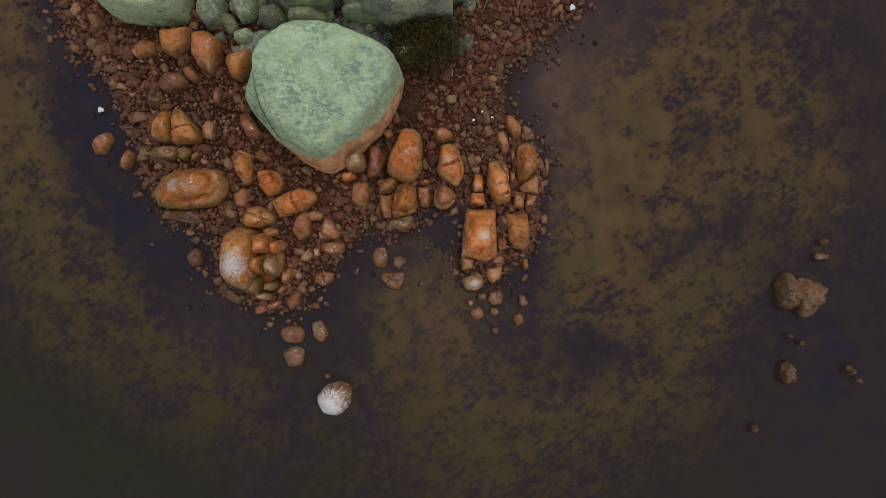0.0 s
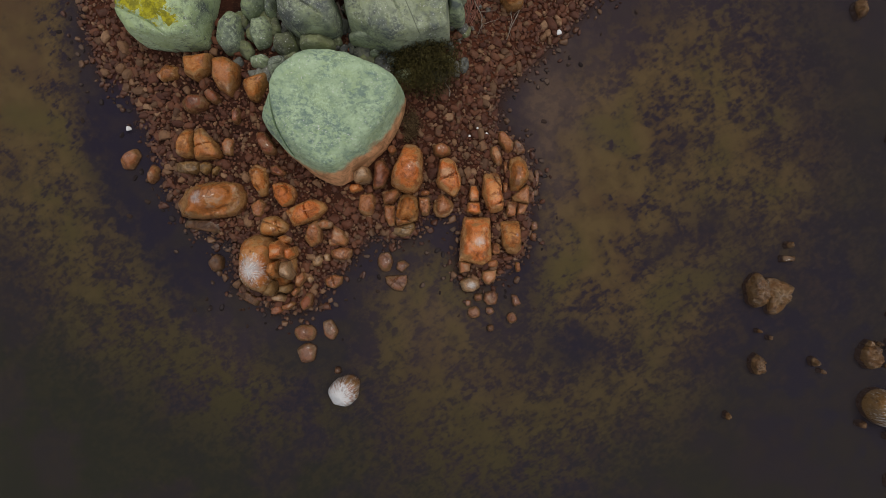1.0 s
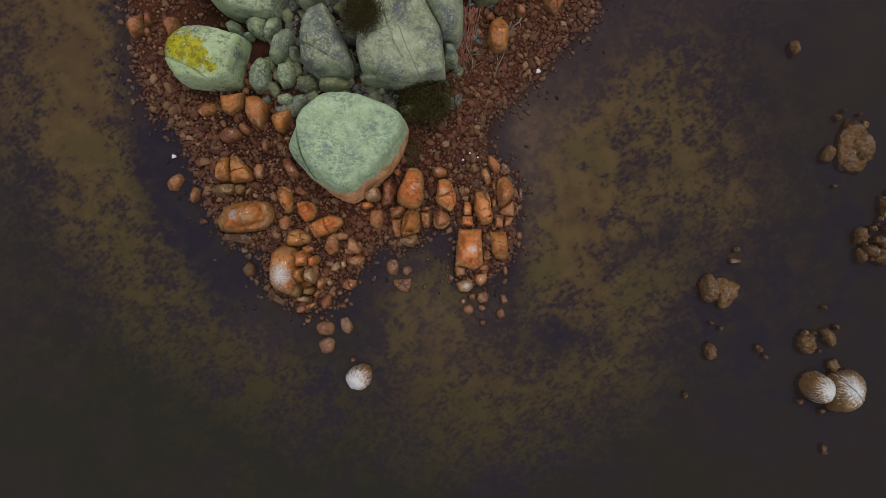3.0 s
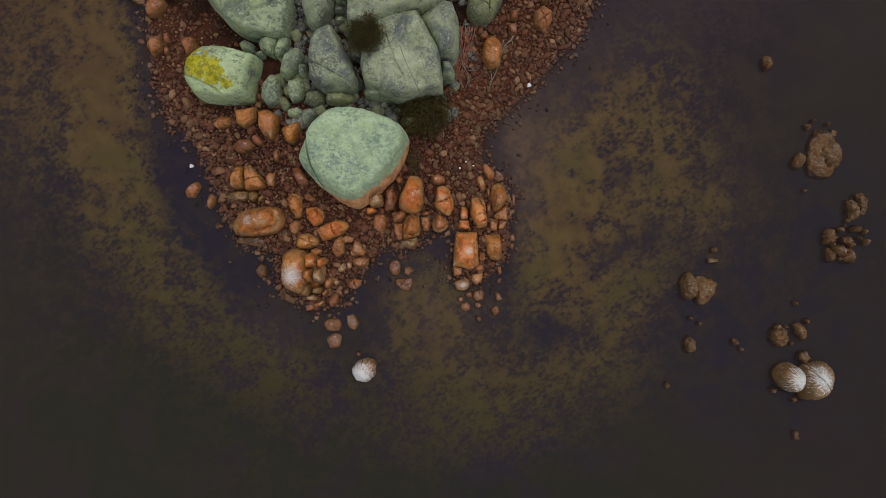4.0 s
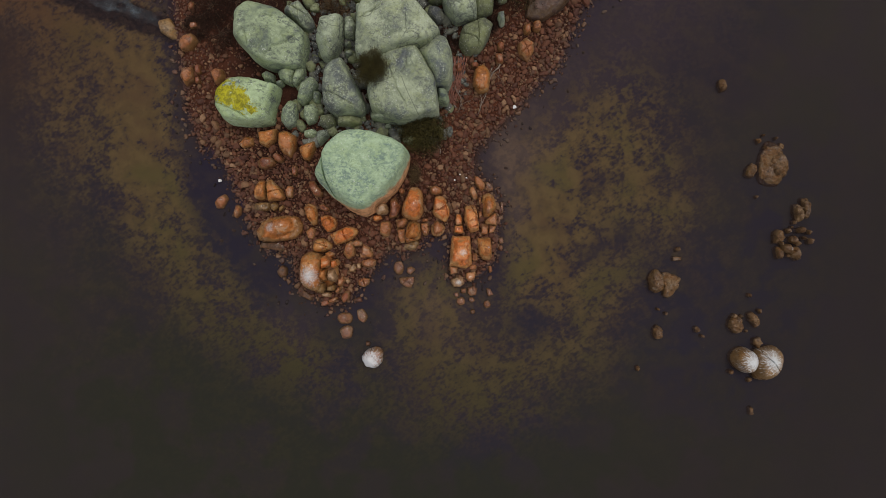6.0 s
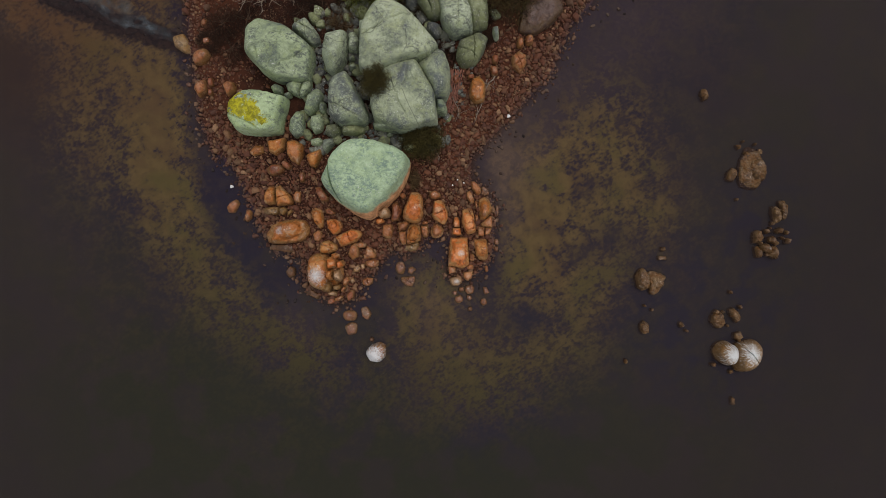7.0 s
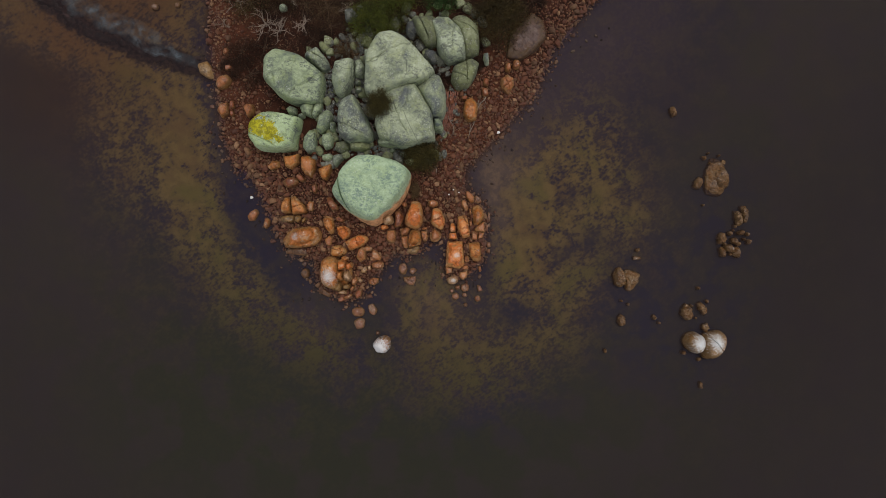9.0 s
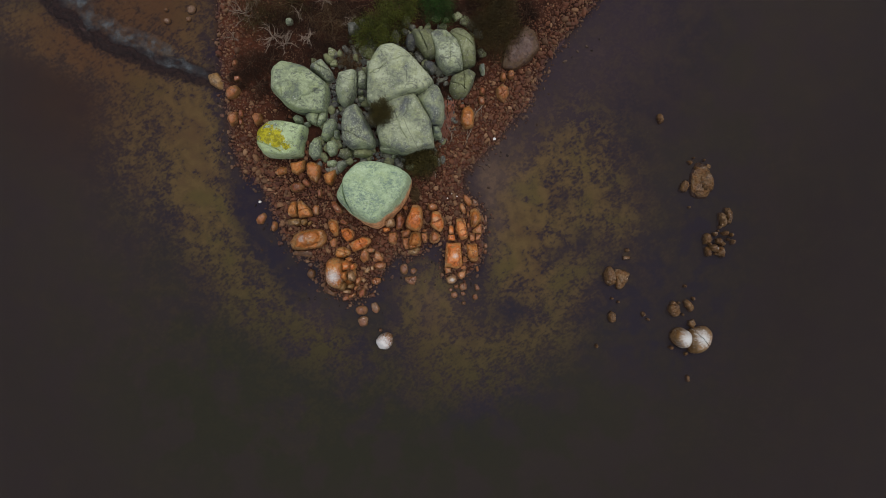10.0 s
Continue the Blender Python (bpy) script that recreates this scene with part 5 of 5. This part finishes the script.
rock("wet", -16.09, 17.55, 0.15, 8, [(-170, 0.19), (-97, 0.18), (-13, 0.18), (91, 0.15)])
rock("wet", -17.58, 18.27, 0.15, 8, [(-178, 0.14), (-87, 0.13), (-17, 0.14), (92, 0.12)])


# ---- shingle ----
def pebble(rng, level=2):
    """Directions turned into one worn stone about one metre across."""
    u, faces = ball(level)
    flanks = [(rng.uniform(0, 360), rng.uniform(0.38, 0.50)) for _ in range(4)] + [(a + rng.uniform(-20, 20), 0.52) for a in (0, 90, 180, 270)]
    stretch = np.array([rng.uniform(0.9, 1.3), rng.uniform(0.75, 1.0), 1.0])
    facets = []
    for _ in range(2):
        a, e = rng.uniform(0, 6.283), rng.uniform(0.5, 1.1)
        facets.append((np.array([math.cos(a) * math.cos(e), math.sin(a) * math.cos(e), math.sin(e)]), rng.uniform(0.30, 0.40)))
    r = shaped(u, flanks, rng.uniform(0.28, 0.40), 0.25, rng.uniform(7, 13), 0.12, (rng.uniform(-0.25, 0.25), rng.uniform(-0.25, 0.25)), facets)
    return u * r[:, None] * stretch, faces


rng = random.Random(11)
SHAPES = [pebble(rng, 3) for _ in range(14)]
COBBLES = [mesh_of("cobble", v, f, COBBLE) for v, f in SHAPES]
COARSE = [pebble(rng, 2) for _ in range(16)]
SMALL = [pebble(rng, 1) for _ in range(16)]


def scattered(step, low, high, box, seed):
    """Loose grid of places whose distance from the waterline lies between low and high."""
    r = np.random.default_rng(seed)
    gx, gy = np.meshgrid(np.arange(box[0], box[2], step), np.arange(box[1], box[3], step))
    x, y = gx.ravel() + r.uniform(-0.5, 0.5, gx.size) * step, gy.ravel() + r.uniform(-0.5, 0.5, gx.size) * step
    away = shore_distance(x, y)
    keep = (away > low) & (away < high)
    return x[keep], y[keep], away[keep], r


x, y, away, r = scattered(0.62, -0.5, 4.5, (-16, -3, 14, 13), 5)
order = [i for i in r.permutation(len(x)) if is_free(x[i], y[i])][:300]
for i in order:
    s = float(r.uniform(0.20, 0.38)) * (0.8 if away[i] < 0 else 1.0)
    ob = new("cobble", COBBLES[int(r.integers(len(COBBLES)))])
    ob.matrix_world = Matrix.LocRotScale((x[i], y[i], float(ground(x[i], y[i])) + 0.14 * s),
                                         Euler((0, 0, float(r.uniform(0, 6.28)))), (s, s, s))
    tagged(ob, "worn reddish-brown cobble lying on the shingle beach", "cobble", "cobbles on the beach")


def heap(name, x, y, z, sizes, shapes, material, r, flat=1.0):
    """Many stones joined in one mesh."""
    verts, faces, start = [], [], 0
    for i in range(len(x)):
        v, f = shapes[int(r.integers(len(shapes)))]
        a = float(r.uniform(0, 6.28))
        c, s = math.cos(a), math.sin(a)
        q = np.stack([v[:, 0] * c - v[:, 1] * s, v[:, 0] * s + v[:, 1] * c, v[:, 2] * flat], 1) * sizes[i]
        verts.append(q + (x[i], y[i], z[i] + 0.15 * sizes[i]))
        faces.append(np.array(f) + start)
        start += len(v)
    return mesh_of(name, np.concatenate(verts), np.concatenate(faces).tolist(), material, False)


x, y, away, r = scattered(0.165, -0.8, 5.0, (-17, -4, 17, 19), 6)
keep = (r.uniform(0, 1, len(x)) < np.where(away < 0, 0.45 + away * 0.5, 0.95)) & ((y < 8.5) | ((x > 0) & (y < 13.5)) | (away < r.uniform(0.8, 3.2, len(x))))
keep &= r.uniform(0, 1, len(x)) < np.where((away > 1.7) & (y < 8.5), 0.55, 1.0)
keep &= r.uniform(0, 1, len(x)) < np.where((x < -6) & (y > 8.5), 0.34, np.where(y > 12.5, 0.6, 1.0))
x, y, away = x[keep], y[keep], away[keep]
sizes = np.clip(r.lognormal(-1.78, 0.42, len(x)), 0.09, 0.45) * np.where(away < 0, 0.8, np.where(away < 1.6, 1.08, 0.85))
tagged(new("shingle", heap("shingle", x, y, ground(x, y), sizes, COARSE, GRAVEL, r, 1.25)),
       "brown and reddish shingle of worn stones along the waterline", "shingle", kind="stuff")
x, y, away, r = scattered(0.13, -0.35, 6.0, (-17, -4, 17, 19), 7)
keep = (r.uniform(0, 1, len(x)) < np.where(away < 0, 0.5 + away * 0.6, 0.7)) & ((y < 8.5) | (away < r.uniform(1.0, 5.0, len(x))))
x, y = x[keep], y[keep]
sizes = r.uniform(0.07, 0.17, len(x))
tagged(new("gravel", heap("gravel", x, y, ground(x, y), sizes, SMALL, GRAVEL, r)),
       "fine reddish gravel between the larger beach stones", "gravel", kind="stuff")


x, y, away, r = scattered(0.30, -2.6, -0.3, (-16, -4, 14, 15), 9)
keep = r.uniform(0, 1, len(x)) < 0.28 * np.exp((away + 0.3) / 0.7)
x, y = x[keep], y[keep]
sizes = r.uniform(0.10, 0.26, len(x))
tagged(new("shallow_pebbles", heap("shallow_pebbles", x, y, ground(x, y), sizes, COARSE, SUNKEN, r)),
       "dark weed-grown pebbles lying under the shallow water", "pebbles", kind="stuff")
x, y, away, r = scattered(0.17, 2.0, 30.0, (-7.8, 6.8, 2.6, 16.2), 8)
keep = (r.uniform(0, 1, len(x)) < 0.55) & (np.hypot((x + 2.6) / 5.0, (y - 11.0) / 4.8) < r.uniform(0.75, 1.05, len(x)))
x, y = x[keep], y[keep]
sizes = np.clip(r.lognormal(-1.45, 0.4, len(x)), 0.12, 0.5)
tagged(new("rubble", heap("rubble", x, y, ground(x, y), sizes, COARSE, GRANITE["slate"], r, 1.2)),
       "grey lichened rubble filling gaps between large boulders", "rubble", kind="stuff")

# pale lichened stones wedged between the boulders
FILL = [mesh_of("stone", v, f, GRANITE["slate"]) for v, f in SHAPES[:7]] + [mesh_of("stone", v, f, GRANITE["moss"]) for v, f in SHAPES[7:]]
r = np.random.default_rng(15)
placed = 0
while placed < 150:
    if placed < 115:
        px, py = float(r.uniform(-7.6, 1.0)), float(r.uniform(6.6, 14.8))
    else:
        px, py = float(r.uniform(-4.5, 4.0)), float(r.uniform(13.0, 16.5))
    s = float(r.uniform(0.30, 0.75))
    if not is_free(px, py, 0.95):
        continue
    placed += 1
    STANDING.append((px, py, 0.25 * s))
    ob = new("stone", FILL[int(r.integers(len(FILL)))])
    ob.matrix_world = Matrix.LocRotScale((px, py, float(ground(px, py)) + 0.16 * s), Euler((0, 0, float(r.uniform(0, 6.28)))), (s, s, s * 1.15))
    tagged(ob, "grey-green lichened stone wedged between large boulders", "stone", "stones between the boulders")


# ---- plants and driftwood ----
def tube(points, radii, sides=6):
    """A bent, tapering stem."""
    pts = [Vector(p) for p in points]
    verts, faces = [], []
    for i, p in enumerate(pts):
        way = (pts[min(i + 1, len(pts) - 1)] - pts[max(i - 1, 0)]).normalized()
        side = way.cross(Vector((0.3, 0.2, 1))).normalized()
        other = way.cross(side)
        for k in range(sides):
            a = 2 * math.pi * k / sides
            verts.append(tuple(p + (side * math.cos(a) + other * math.sin(a)) * radii[i]))
    for i in range(len(pts) - 1):
        for k in range(sides):
            faces.append([i * sides + k, i * sides + (k + 1) % sides, (i + 1) * sides + (k + 1) % sides, (i + 1) * sides + k])
    faces += [list(range(sides))[::-1], [(len(pts) - 1) * sides + k for k in range(sides)]]
    return verts, faces


def joined(pieces):
    verts, faces = [], []
    for v, f in pieces:
        faces += [[i + len(verts) for i in face] for face in f]
        verts += list(v)
    return verts, faces


def part(name, verts, faces, material, parent, label="", smooth=True):
    ob = new(name, mesh_of(name, verts, faces, material, smooth))
    ob.parent = parent
    return tagged(ob, label)


def wander(rng, start, way, length, steps, bend=0.5):
    """Points of a crooked stem."""
    p, d = Vector(start), Vector(way).normalized()
    pts = [p.copy()]
    for _ in range(steps):
        d = (d + Vector((rng.uniform(-bend, bend), rng.uniform(-bend, bend), rng.uniform(-bend, bend) * 0.4))).normalized()
        p = p + d * (length / steps)
        pts.append(p.copy())
    return pts


def shrub(x, y, radius, tall, material, label, seed, leaves=3500, leaf=0.07, squash=(1.0, 1.0), lift=0.0, turn=0.0):
    """A low bush: stem, limbs and a ragged crown of small leaves round the twigs."""
    rng = random.Random(seed)
    z = float(ground(x, y)) + lift
    bush = tagged(new("shrub"), label, "shrub", "shrubs of the headland")
    bush.location, bush.rotation_euler = (x, y, z), (0, 0, radians(turn))
    part("trunk", *tube([(0, 0, -0.15), (0.02, 0.03, tall * 0.25), (0.05, 0.02, tall * 0.5)], [0.06, 0.05, 0.035], 7), BARK, bush)
    verts, faces = [], []
    clumps = []
    for i in range(9):
        a = i * 2.4 + rng.uniform(-0.3, 0.3)
        reach = radius * rng.uniform(0.6, 0.95)
        pts = wander(rng, (0.02, 0.02, tall * 0.2), (math.cos(a) * squash[0], math.sin(a) * squash[1], tall / radius * 0.5), reach, 5, 0.25)
        part("limb", *tube(pts, [0.03, 0.026, 0.022, 0.018, 0.012, 0.006], 5), BARK, bush)
        clumps += [p for p in pts[2:]]
    for i in range(46):
        a, f = rng.uniform(0, 6.283), math.sqrt(rng.random()) * radius * rng.uniform(0.75, 1.12)
        clumps.append(Vector((math.cos(a) * f * squash[0], math.sin(a) * f * squash[1], tall * (1 - 0.55 * (f / radius) ** 2) * rng.uniform(0.65, 1.05))))
    for i in range(leaves):
        c = rng.choice(clumps)
        s = radius * 0.16
        q = c + Vector((rng.gauss(0, s), rng.gauss(0, s), rng.gauss(0, s * 0.6)))
        q.z = max(q.z, 0.03)
        d = Vector((rng.gauss(0, 1), rng.gauss(0, 1), rng.gauss(0.5, 0.7))).normalized()
        side = d.cross(Vector((rng.gauss(0, 1), rng.gauss(0, 1), rng.gauss(0, 1)))).normalized() * leaf * rng.uniform(0.16, 0.3)
        d = d * leaf * rng.uniform(0.7, 1.4)
        n = len(verts)
        verts += [q, q + d * 0.5 + side, q + d, q + d * 0.5 - side]
        faces.append([n, n + 1, n + 2, n + 3])
    part("crown", verts, faces, material, bush, smooth=False)
    return bush


def dead_bush(x, y, reach, seed, label="bare bleached dead shrub with twisted grey branches", material=None, count=9, thick=0.035, lift=0.0):
    rng = random.Random(seed)
    bush = tagged(new("dead_shrub"), label, "dead shrub", "dead wood")
    bush.location = (x, y, float(ground(x, y)) + lift)
    part("trunk", *tube([(0, 0, -0.1), (0.04, 0.03, 0.25), (0.06, 0.08, 0.5)], [thick * 1.4, thick * 1.2, thick]), material or DEADWOOD, bush)
    for i in range(count):
        a = i * 2.4 + rng.uniform(-0.4, 0.4)
        main = wander(rng, (0.03, 0.04, 0.3), (math.cos(a), math.sin(a), 0.35), reach * rng.uniform(0.55, 1.0), 7, 0.55)
        pieces = [tube(main, [thick * (1 - 0.11 * k) for k in range(8)], 5)]
        for k in (2, 3, 4, 5):
            w = (main[k + 1] - main[k]) + Vector((rng.uniform(-0.3, 0.3), rng.uniform(-0.3, 0.3), 0.05))
            pieces.append(tube(wander(rng, main[k], w, reach * rng.uniform(0.2, 0.4), 4, 0.6), [thick * 0.5, thick * 0.42, thick * 0.34, thick * 0.25, thick * 0.12], 4))
        part("branch", *joined(pieces), material or DEADWOOD, bush)
    return bush


def dead_branch(points, thick, seed, label, material, twigs=4):
    """A crooked branch lying on the stones."""
    rng = random.Random(seed)
    x0, y0 = points[0]
    line = []
    for (ax, ay), (bx, by) in zip(points, points[1:]):
        for s in (0.0, 0.33, 0.66):
            px, py = ax + (bx - ax) * s + rng.uniform(-0.06, 0.06), ay + (by - ay) * s + rng.uniform(-0.06, 0.06)
            line.append(Vector((px - x0, py - y0, float(ground(px, py)) + 0.16 + rng.uniform(0, 0.08))))
    ob = tagged(new("dead_branch"), label, "branch", "dead wood")
    ob.location = (x0, y0, 0)
    n = len(line)
    part("stem", *tube(line, [thick * (1 - 0.75 * i / n) for i in range(n)], 6), material, ob)
    for _ in range(twigs):
        k = rng.randrange(1, n - 1)
        w = (line[k] - line[k - 1]) + Vector((rng.uniform(-0.4, 0.4), rng.uniform(-0.4, 0.4), 0.03))
        part("twig", *tube(wander(rng, line[k], w, rng.uniform(0.4, 0.9), 5, 0.5), [thick * 0.45 * (1 - 0.15 * i) for i in range(6)], 5), material, ob)
    return ob


shrub(-0.65, 7.1, 1.35, 0.9, LEAF_MOSS, "low dark olive shrub tucked behind a boulder", 1, 16000, 0.08, (0.85, 1.15))
shrub(-2.95, 9.75, 0.78, 0.42, LEAF_MOSS, "dark olive cushion shrub growing in a dome's hollow", 2, 14000, 0.06, (0.75, 1.2), 2.4, -25)
shrub(-3.2, 15.4, 1.5, 1.2, LEAF_GREEN, "yellow-green shrub above the lichened boulders", 3, 9000, 0.09, (1.2, 0.9))
shrub(-1.6, 17.2, 1.5, 1.1, LEAF_GREEN, "yellow-green shrub among dry litter", 4, 8000, 0.09)
shrub(1.0, 17.0, 1.2, 1.4, LEAF_DEEP, "deep green dense shrub behind the boulders", 5, 8000, 0.08, (1.0, 1.2))
shrub(4.7, 15.3, 1.8, 1.5, LEAF_OLIVE, "broad dark olive shrub beside a sloping slab", 6, 12000, 0.09, (1.0, 1.0))
shrub(4.9, 17.6, 1.7, 1.3, LEAF_OLIVE, "broad dark olive shrub on the headland", 7, 9000, 0.09)
shrub(-11.2, 17.2, 1.3, 0.9, LEAF_OLIVE, "sparse olive shrub tangled with dead twigs", 8, 3500, 0.08)
shrub(-8.8, 18.0, 1.4, 0.9, LEAF_OLIVE, "sparse olive shrub tangled with dead twigs", 9, 3500, 0.08)
shrub(0.0, 14.6, 0.8, 0.8, LEAF_OLIVE, "small olive shrub between grey boulders", 10, 3500, 0.07)
shrub(-5.0, 13.6, 0.9, 0.5, LEAF_DRY, "dry brown heath shrub among the boulders", 12, 3500, 0.06)
shrub(-6.2, 16.6, 1.6, 0.5, LEAF_DRY, "dry brown heath shrub on bare soil", 13, 5000, 0.06)
for i, (px, py, pr) in enumerate(((-11.4, 12.7, 1.1), (-11.9, 14.2, 1.2), (-10.4, 14.3, 1.0), (-12.6, 13.2, 0.8), (-7.2, 14.6, 1.0), (-6.0, 15.4, 1.2), (-4.8, 17.2, 1.2), (-7.6, 16.9, 1.3), (-9.6, 16.6, 1.1),
                                 (2.7, 16.7, 1.1), (3.0, 18.6, 1.3), (6.9, 16.6, 1.1), (-0.2, 18.6, 1.2), (-2.0, 15.9, 0.9), (6.4, 14.3, 0.8),
                                 (-0.7, 13.4, 0.7), (0.3, 12.1, 0.6), (1.0, 11.6, 0.5), (-1.2, 14.4, 0.7), (3.1, 14.0, 0.7), (3.3, 12.7, 0.5), (-4.6, 14.9, 0.7))):
    shrub(px, py, pr, 0.22, LEAF_DARK, "low dark brown heath spreading over bare soil", 70 + i, 5000, 0.06)
shrub(-1.15, 4.75, 0.5, 0.25, LEAF_DRY, "tuft of dark dry grass beside the great boulder", 14, 2000, 0.07, (0.6, 1.3))
dead_bush(-10.2, 15.7, 1.5, 21)
dead_bush(-12.0, 17.4, 1.6, 22)
dead_bush(-9.3, 15.2, 1.1, 23)
dead_bush(-7.8, 15.4, 0.9, 24)
for i, (px, py) in enumerate(((-6.6, 17.9), (-4.9, 16.4), (-2.4, 17.9), (-12.9, 15.9), (-8.4, 17.2), (-11.3, 18.4))):
    dead_bush(px, py, 0.9, 40 + i, count=6, thick=0.022)
for i in range(18):
    dx, dy = 0.05 * i - 0.15, 0.30 * ((i * 5) % 5)
    dead_branch([(1.15 + dx, 10.9 - dy), (1.05 + dx * 0.8, 9.9 - dy), (0.95 + dx * 0.6, 9.0 - dy * 0.6), (0.75 + dx * 0.3, 8.2)], 0.026, 60 + i,
                "reddish dry brushwood stem fallen beside a lichened dome", REDWOOD, 3)
dead_branch([(3.8, 10.7), (3.1, 9.8), (2.8, 8.9), (2.3, 7.5)], 0.045, 31, "bleached crooked branch lying on the shingle", DEADWOOD)
dead_branch([(3.3, 10.4), (2.7, 9.6), (2.6, 8.6), (2.5, 7.9)], 0.03, 32, "thin bleached branch lying on the shingle", DEADWOOD)
dead_branch([(1.2, 9.4), (1.5, 8.7), (1.5, 8.0)], 0.03, 33, "thin bleached branch lying on the shingle", DEADWOOD)
dead_branch([(0.3, 5.8), (0.2, 6.3), (0.35, 6.8)], 0.025, 34, "short pale driftwood stick on the shingle", DEADWOOD, 1)
dead_branch([(-3.75, 9.1), (-3.6, 8.6), (-3.2, 8.2), (-2.6, 7.9)], 0.05, 35, "pale exposed root winding between boulders", DEADWOOD, 2)


# ---- fallen leaves, twigs and dry grass on the soil ----
def litter(count, seed):
    rng = random.Random(seed)
    r = np.random.default_rng(seed)
    xs, ys = r.uniform(-14.5, 10, count * 4), r.uniform(9.5, 21, count * 4)
    keep = (shore_distance(xs, ys) > 3.2) & (ys > r.uniform(9, 14, count * 4))
    xs, ys = xs[keep], ys[keep]
    verts, faces = [], []
    for x, y, z in zip(xs, ys, ground(xs, ys) + r.uniform(0.01, 0.10, len(xs))):
        if len(faces) >= count or noise.noise(Vector((x * 0.5, y * 0.5, 3.0))) < rng.uniform(-0.6, 0.5):
            continue
        a, long, wide = rng.uniform(0, 6.283), rng.uniform(0.05, 0.18), rng.uniform(0.006, 0.018)
        dx, dy, up = math.cos(a) * long, math.sin(a) * long, rng.uniform(-0.02, 0.10)
        sx, sy = -math.sin(a) * wide, math.cos(a) * wide
        n = len(verts)
        verts += [(x - sx, y - sy, z), (x + sx, y + sy, z), (x + dx + sx * 0.4, y + dy + sy * 0.4, z + up), (x + dx - sx * 0.4, y + dy - sy * 0.4, z + up)]
        faces.append([n, n + 1, n + 2, n + 3])
    return verts, faces


LITTER = plain("leaf_litter", (0.022, 0.011, 0.008), (0.17, 0.105, 0.065), 3.0, 0.85, 1.0)
tagged(new("leaf_litter", mesh_of("leaf_litter", *litter(9000, 77), LITTER, False)),
       "brown dry leaves and twigs strewn over dark soil", "leaf litter", kind="stuff")


# ---- wrack and foam on the bar to the west ----
def along(line, t):
    t = t * (len(line) - 1)
    i = min(int(t), len(line) - 2)
    return [a + (b - a) * (t - i) for a, b in zip(line[i], line[i + 1])]


def strip(name, shift, width, tall, z, material, ragged, first=0.0, last=1.0, sink=0.0):
    """A low, uneven bank that follows the bar; ragged: how much of it is broken away at the edges."""
    rows, cols = 220, 22
    verts, faces, fade = [], [], []
    for i in range(rows + 1):
        t = first + (last - first) * i / rows
        x0, y0 = along(BAR, max(t - 0.02, 0.0))
        x1, y1 = along(BAR, min(t + 0.02, 1.0))
        long = math.hypot(x1 - x0, y1 - y0)
        nx, ny = -(y1 - y0) / long, (x1 - x0) / long
        x, y = along(BAR, t)
        wave = noise.fractal(Vector((t * 9, shift, 0.3)), 1.0, 2.0, 4)
        for k in range(cols + 1):
            s = 2 * k / cols - 1
            off = shift + wave * 0.45 + s * width * (1.0 - abs(2 * i / rows - 1) ** 5) * (0.8 + 0.3 * noise.noise(Vector((t * 14, 2.0, shift))))
            px, py = x + nx * off, y + ny * off
            lump = noise.fractal(Vector((px * 1.7, py * 1.7, 1.0)), 1.0, 2.0, 5)
            verts.append((px, py, z + tall * (1 - s * s) * (0.6 + 0.7 * lump) - sink * abs(s) ** 3))
            fade.append((1 - s * s) * (1 - abs(2 * i / rows - 1) ** 4))
    for i in range(rows):
        for k in range(cols):
            s = 2 * (k + 0.5) / cols - 1
            px, py, _ = verts[i * (cols + 1) + k]
            torn = noise.fractal(Vector((px * 1.3, py * 1.3, 7.0)), 1.0, 2.0, 4)
            if torn + 1.0 - ragged - s * s * 0.9 > 0:
                q = i * (cols + 1) + k
                faces.append([q, q + 1, q + cols + 2, q + cols + 1])
    m = mesh_of(name, verts, faces, material)
    m.attributes.new("fade", "FLOAT", "POINT").data.foreach_set("value", fade)
    return m


tagged(new("seaweed", strip("seaweed", 0.0, 0.5, 0.10, -0.10, WEED, 0.75, sink=0.14)),
       "dark wet seaweed heaped along a low bar", "seaweed", kind="stuff")
for shift, width, ragged, first, last in ((0.95, 0.85, -0.5, 0.0, 0.85), (0.35, 0.5, -0.2, 0.55, 1.0)):
    tagged(new("foam", strip("foam", shift, width, 0.008, 0.006, FOAM, ragged, first, last)),
           "thin blue-grey foam along the seaweed bar", "foam", kind="stuff")

# ---- white shells ----
for x, y, s in ((-11.75, 4.8, 0.16), (4.45, 8.3, 0.17), (1.05, 4.4, 0.08), (1.7, 4.5, 0.09), (1.35, 4.7, 0.07)):
    ob = new("shell", mesh_of("shell", SHAPES[3][0] * s * 1.2, SHAPES[3][1], SHELL))
    ob.location = (x, y, max(float(ground(x, y)), 0.0) + 0.05 + (0.1 if y > 3 else 0))
    tagged(ob, "small bleached white shell on the shore stones", "shell", "shells on the shore")
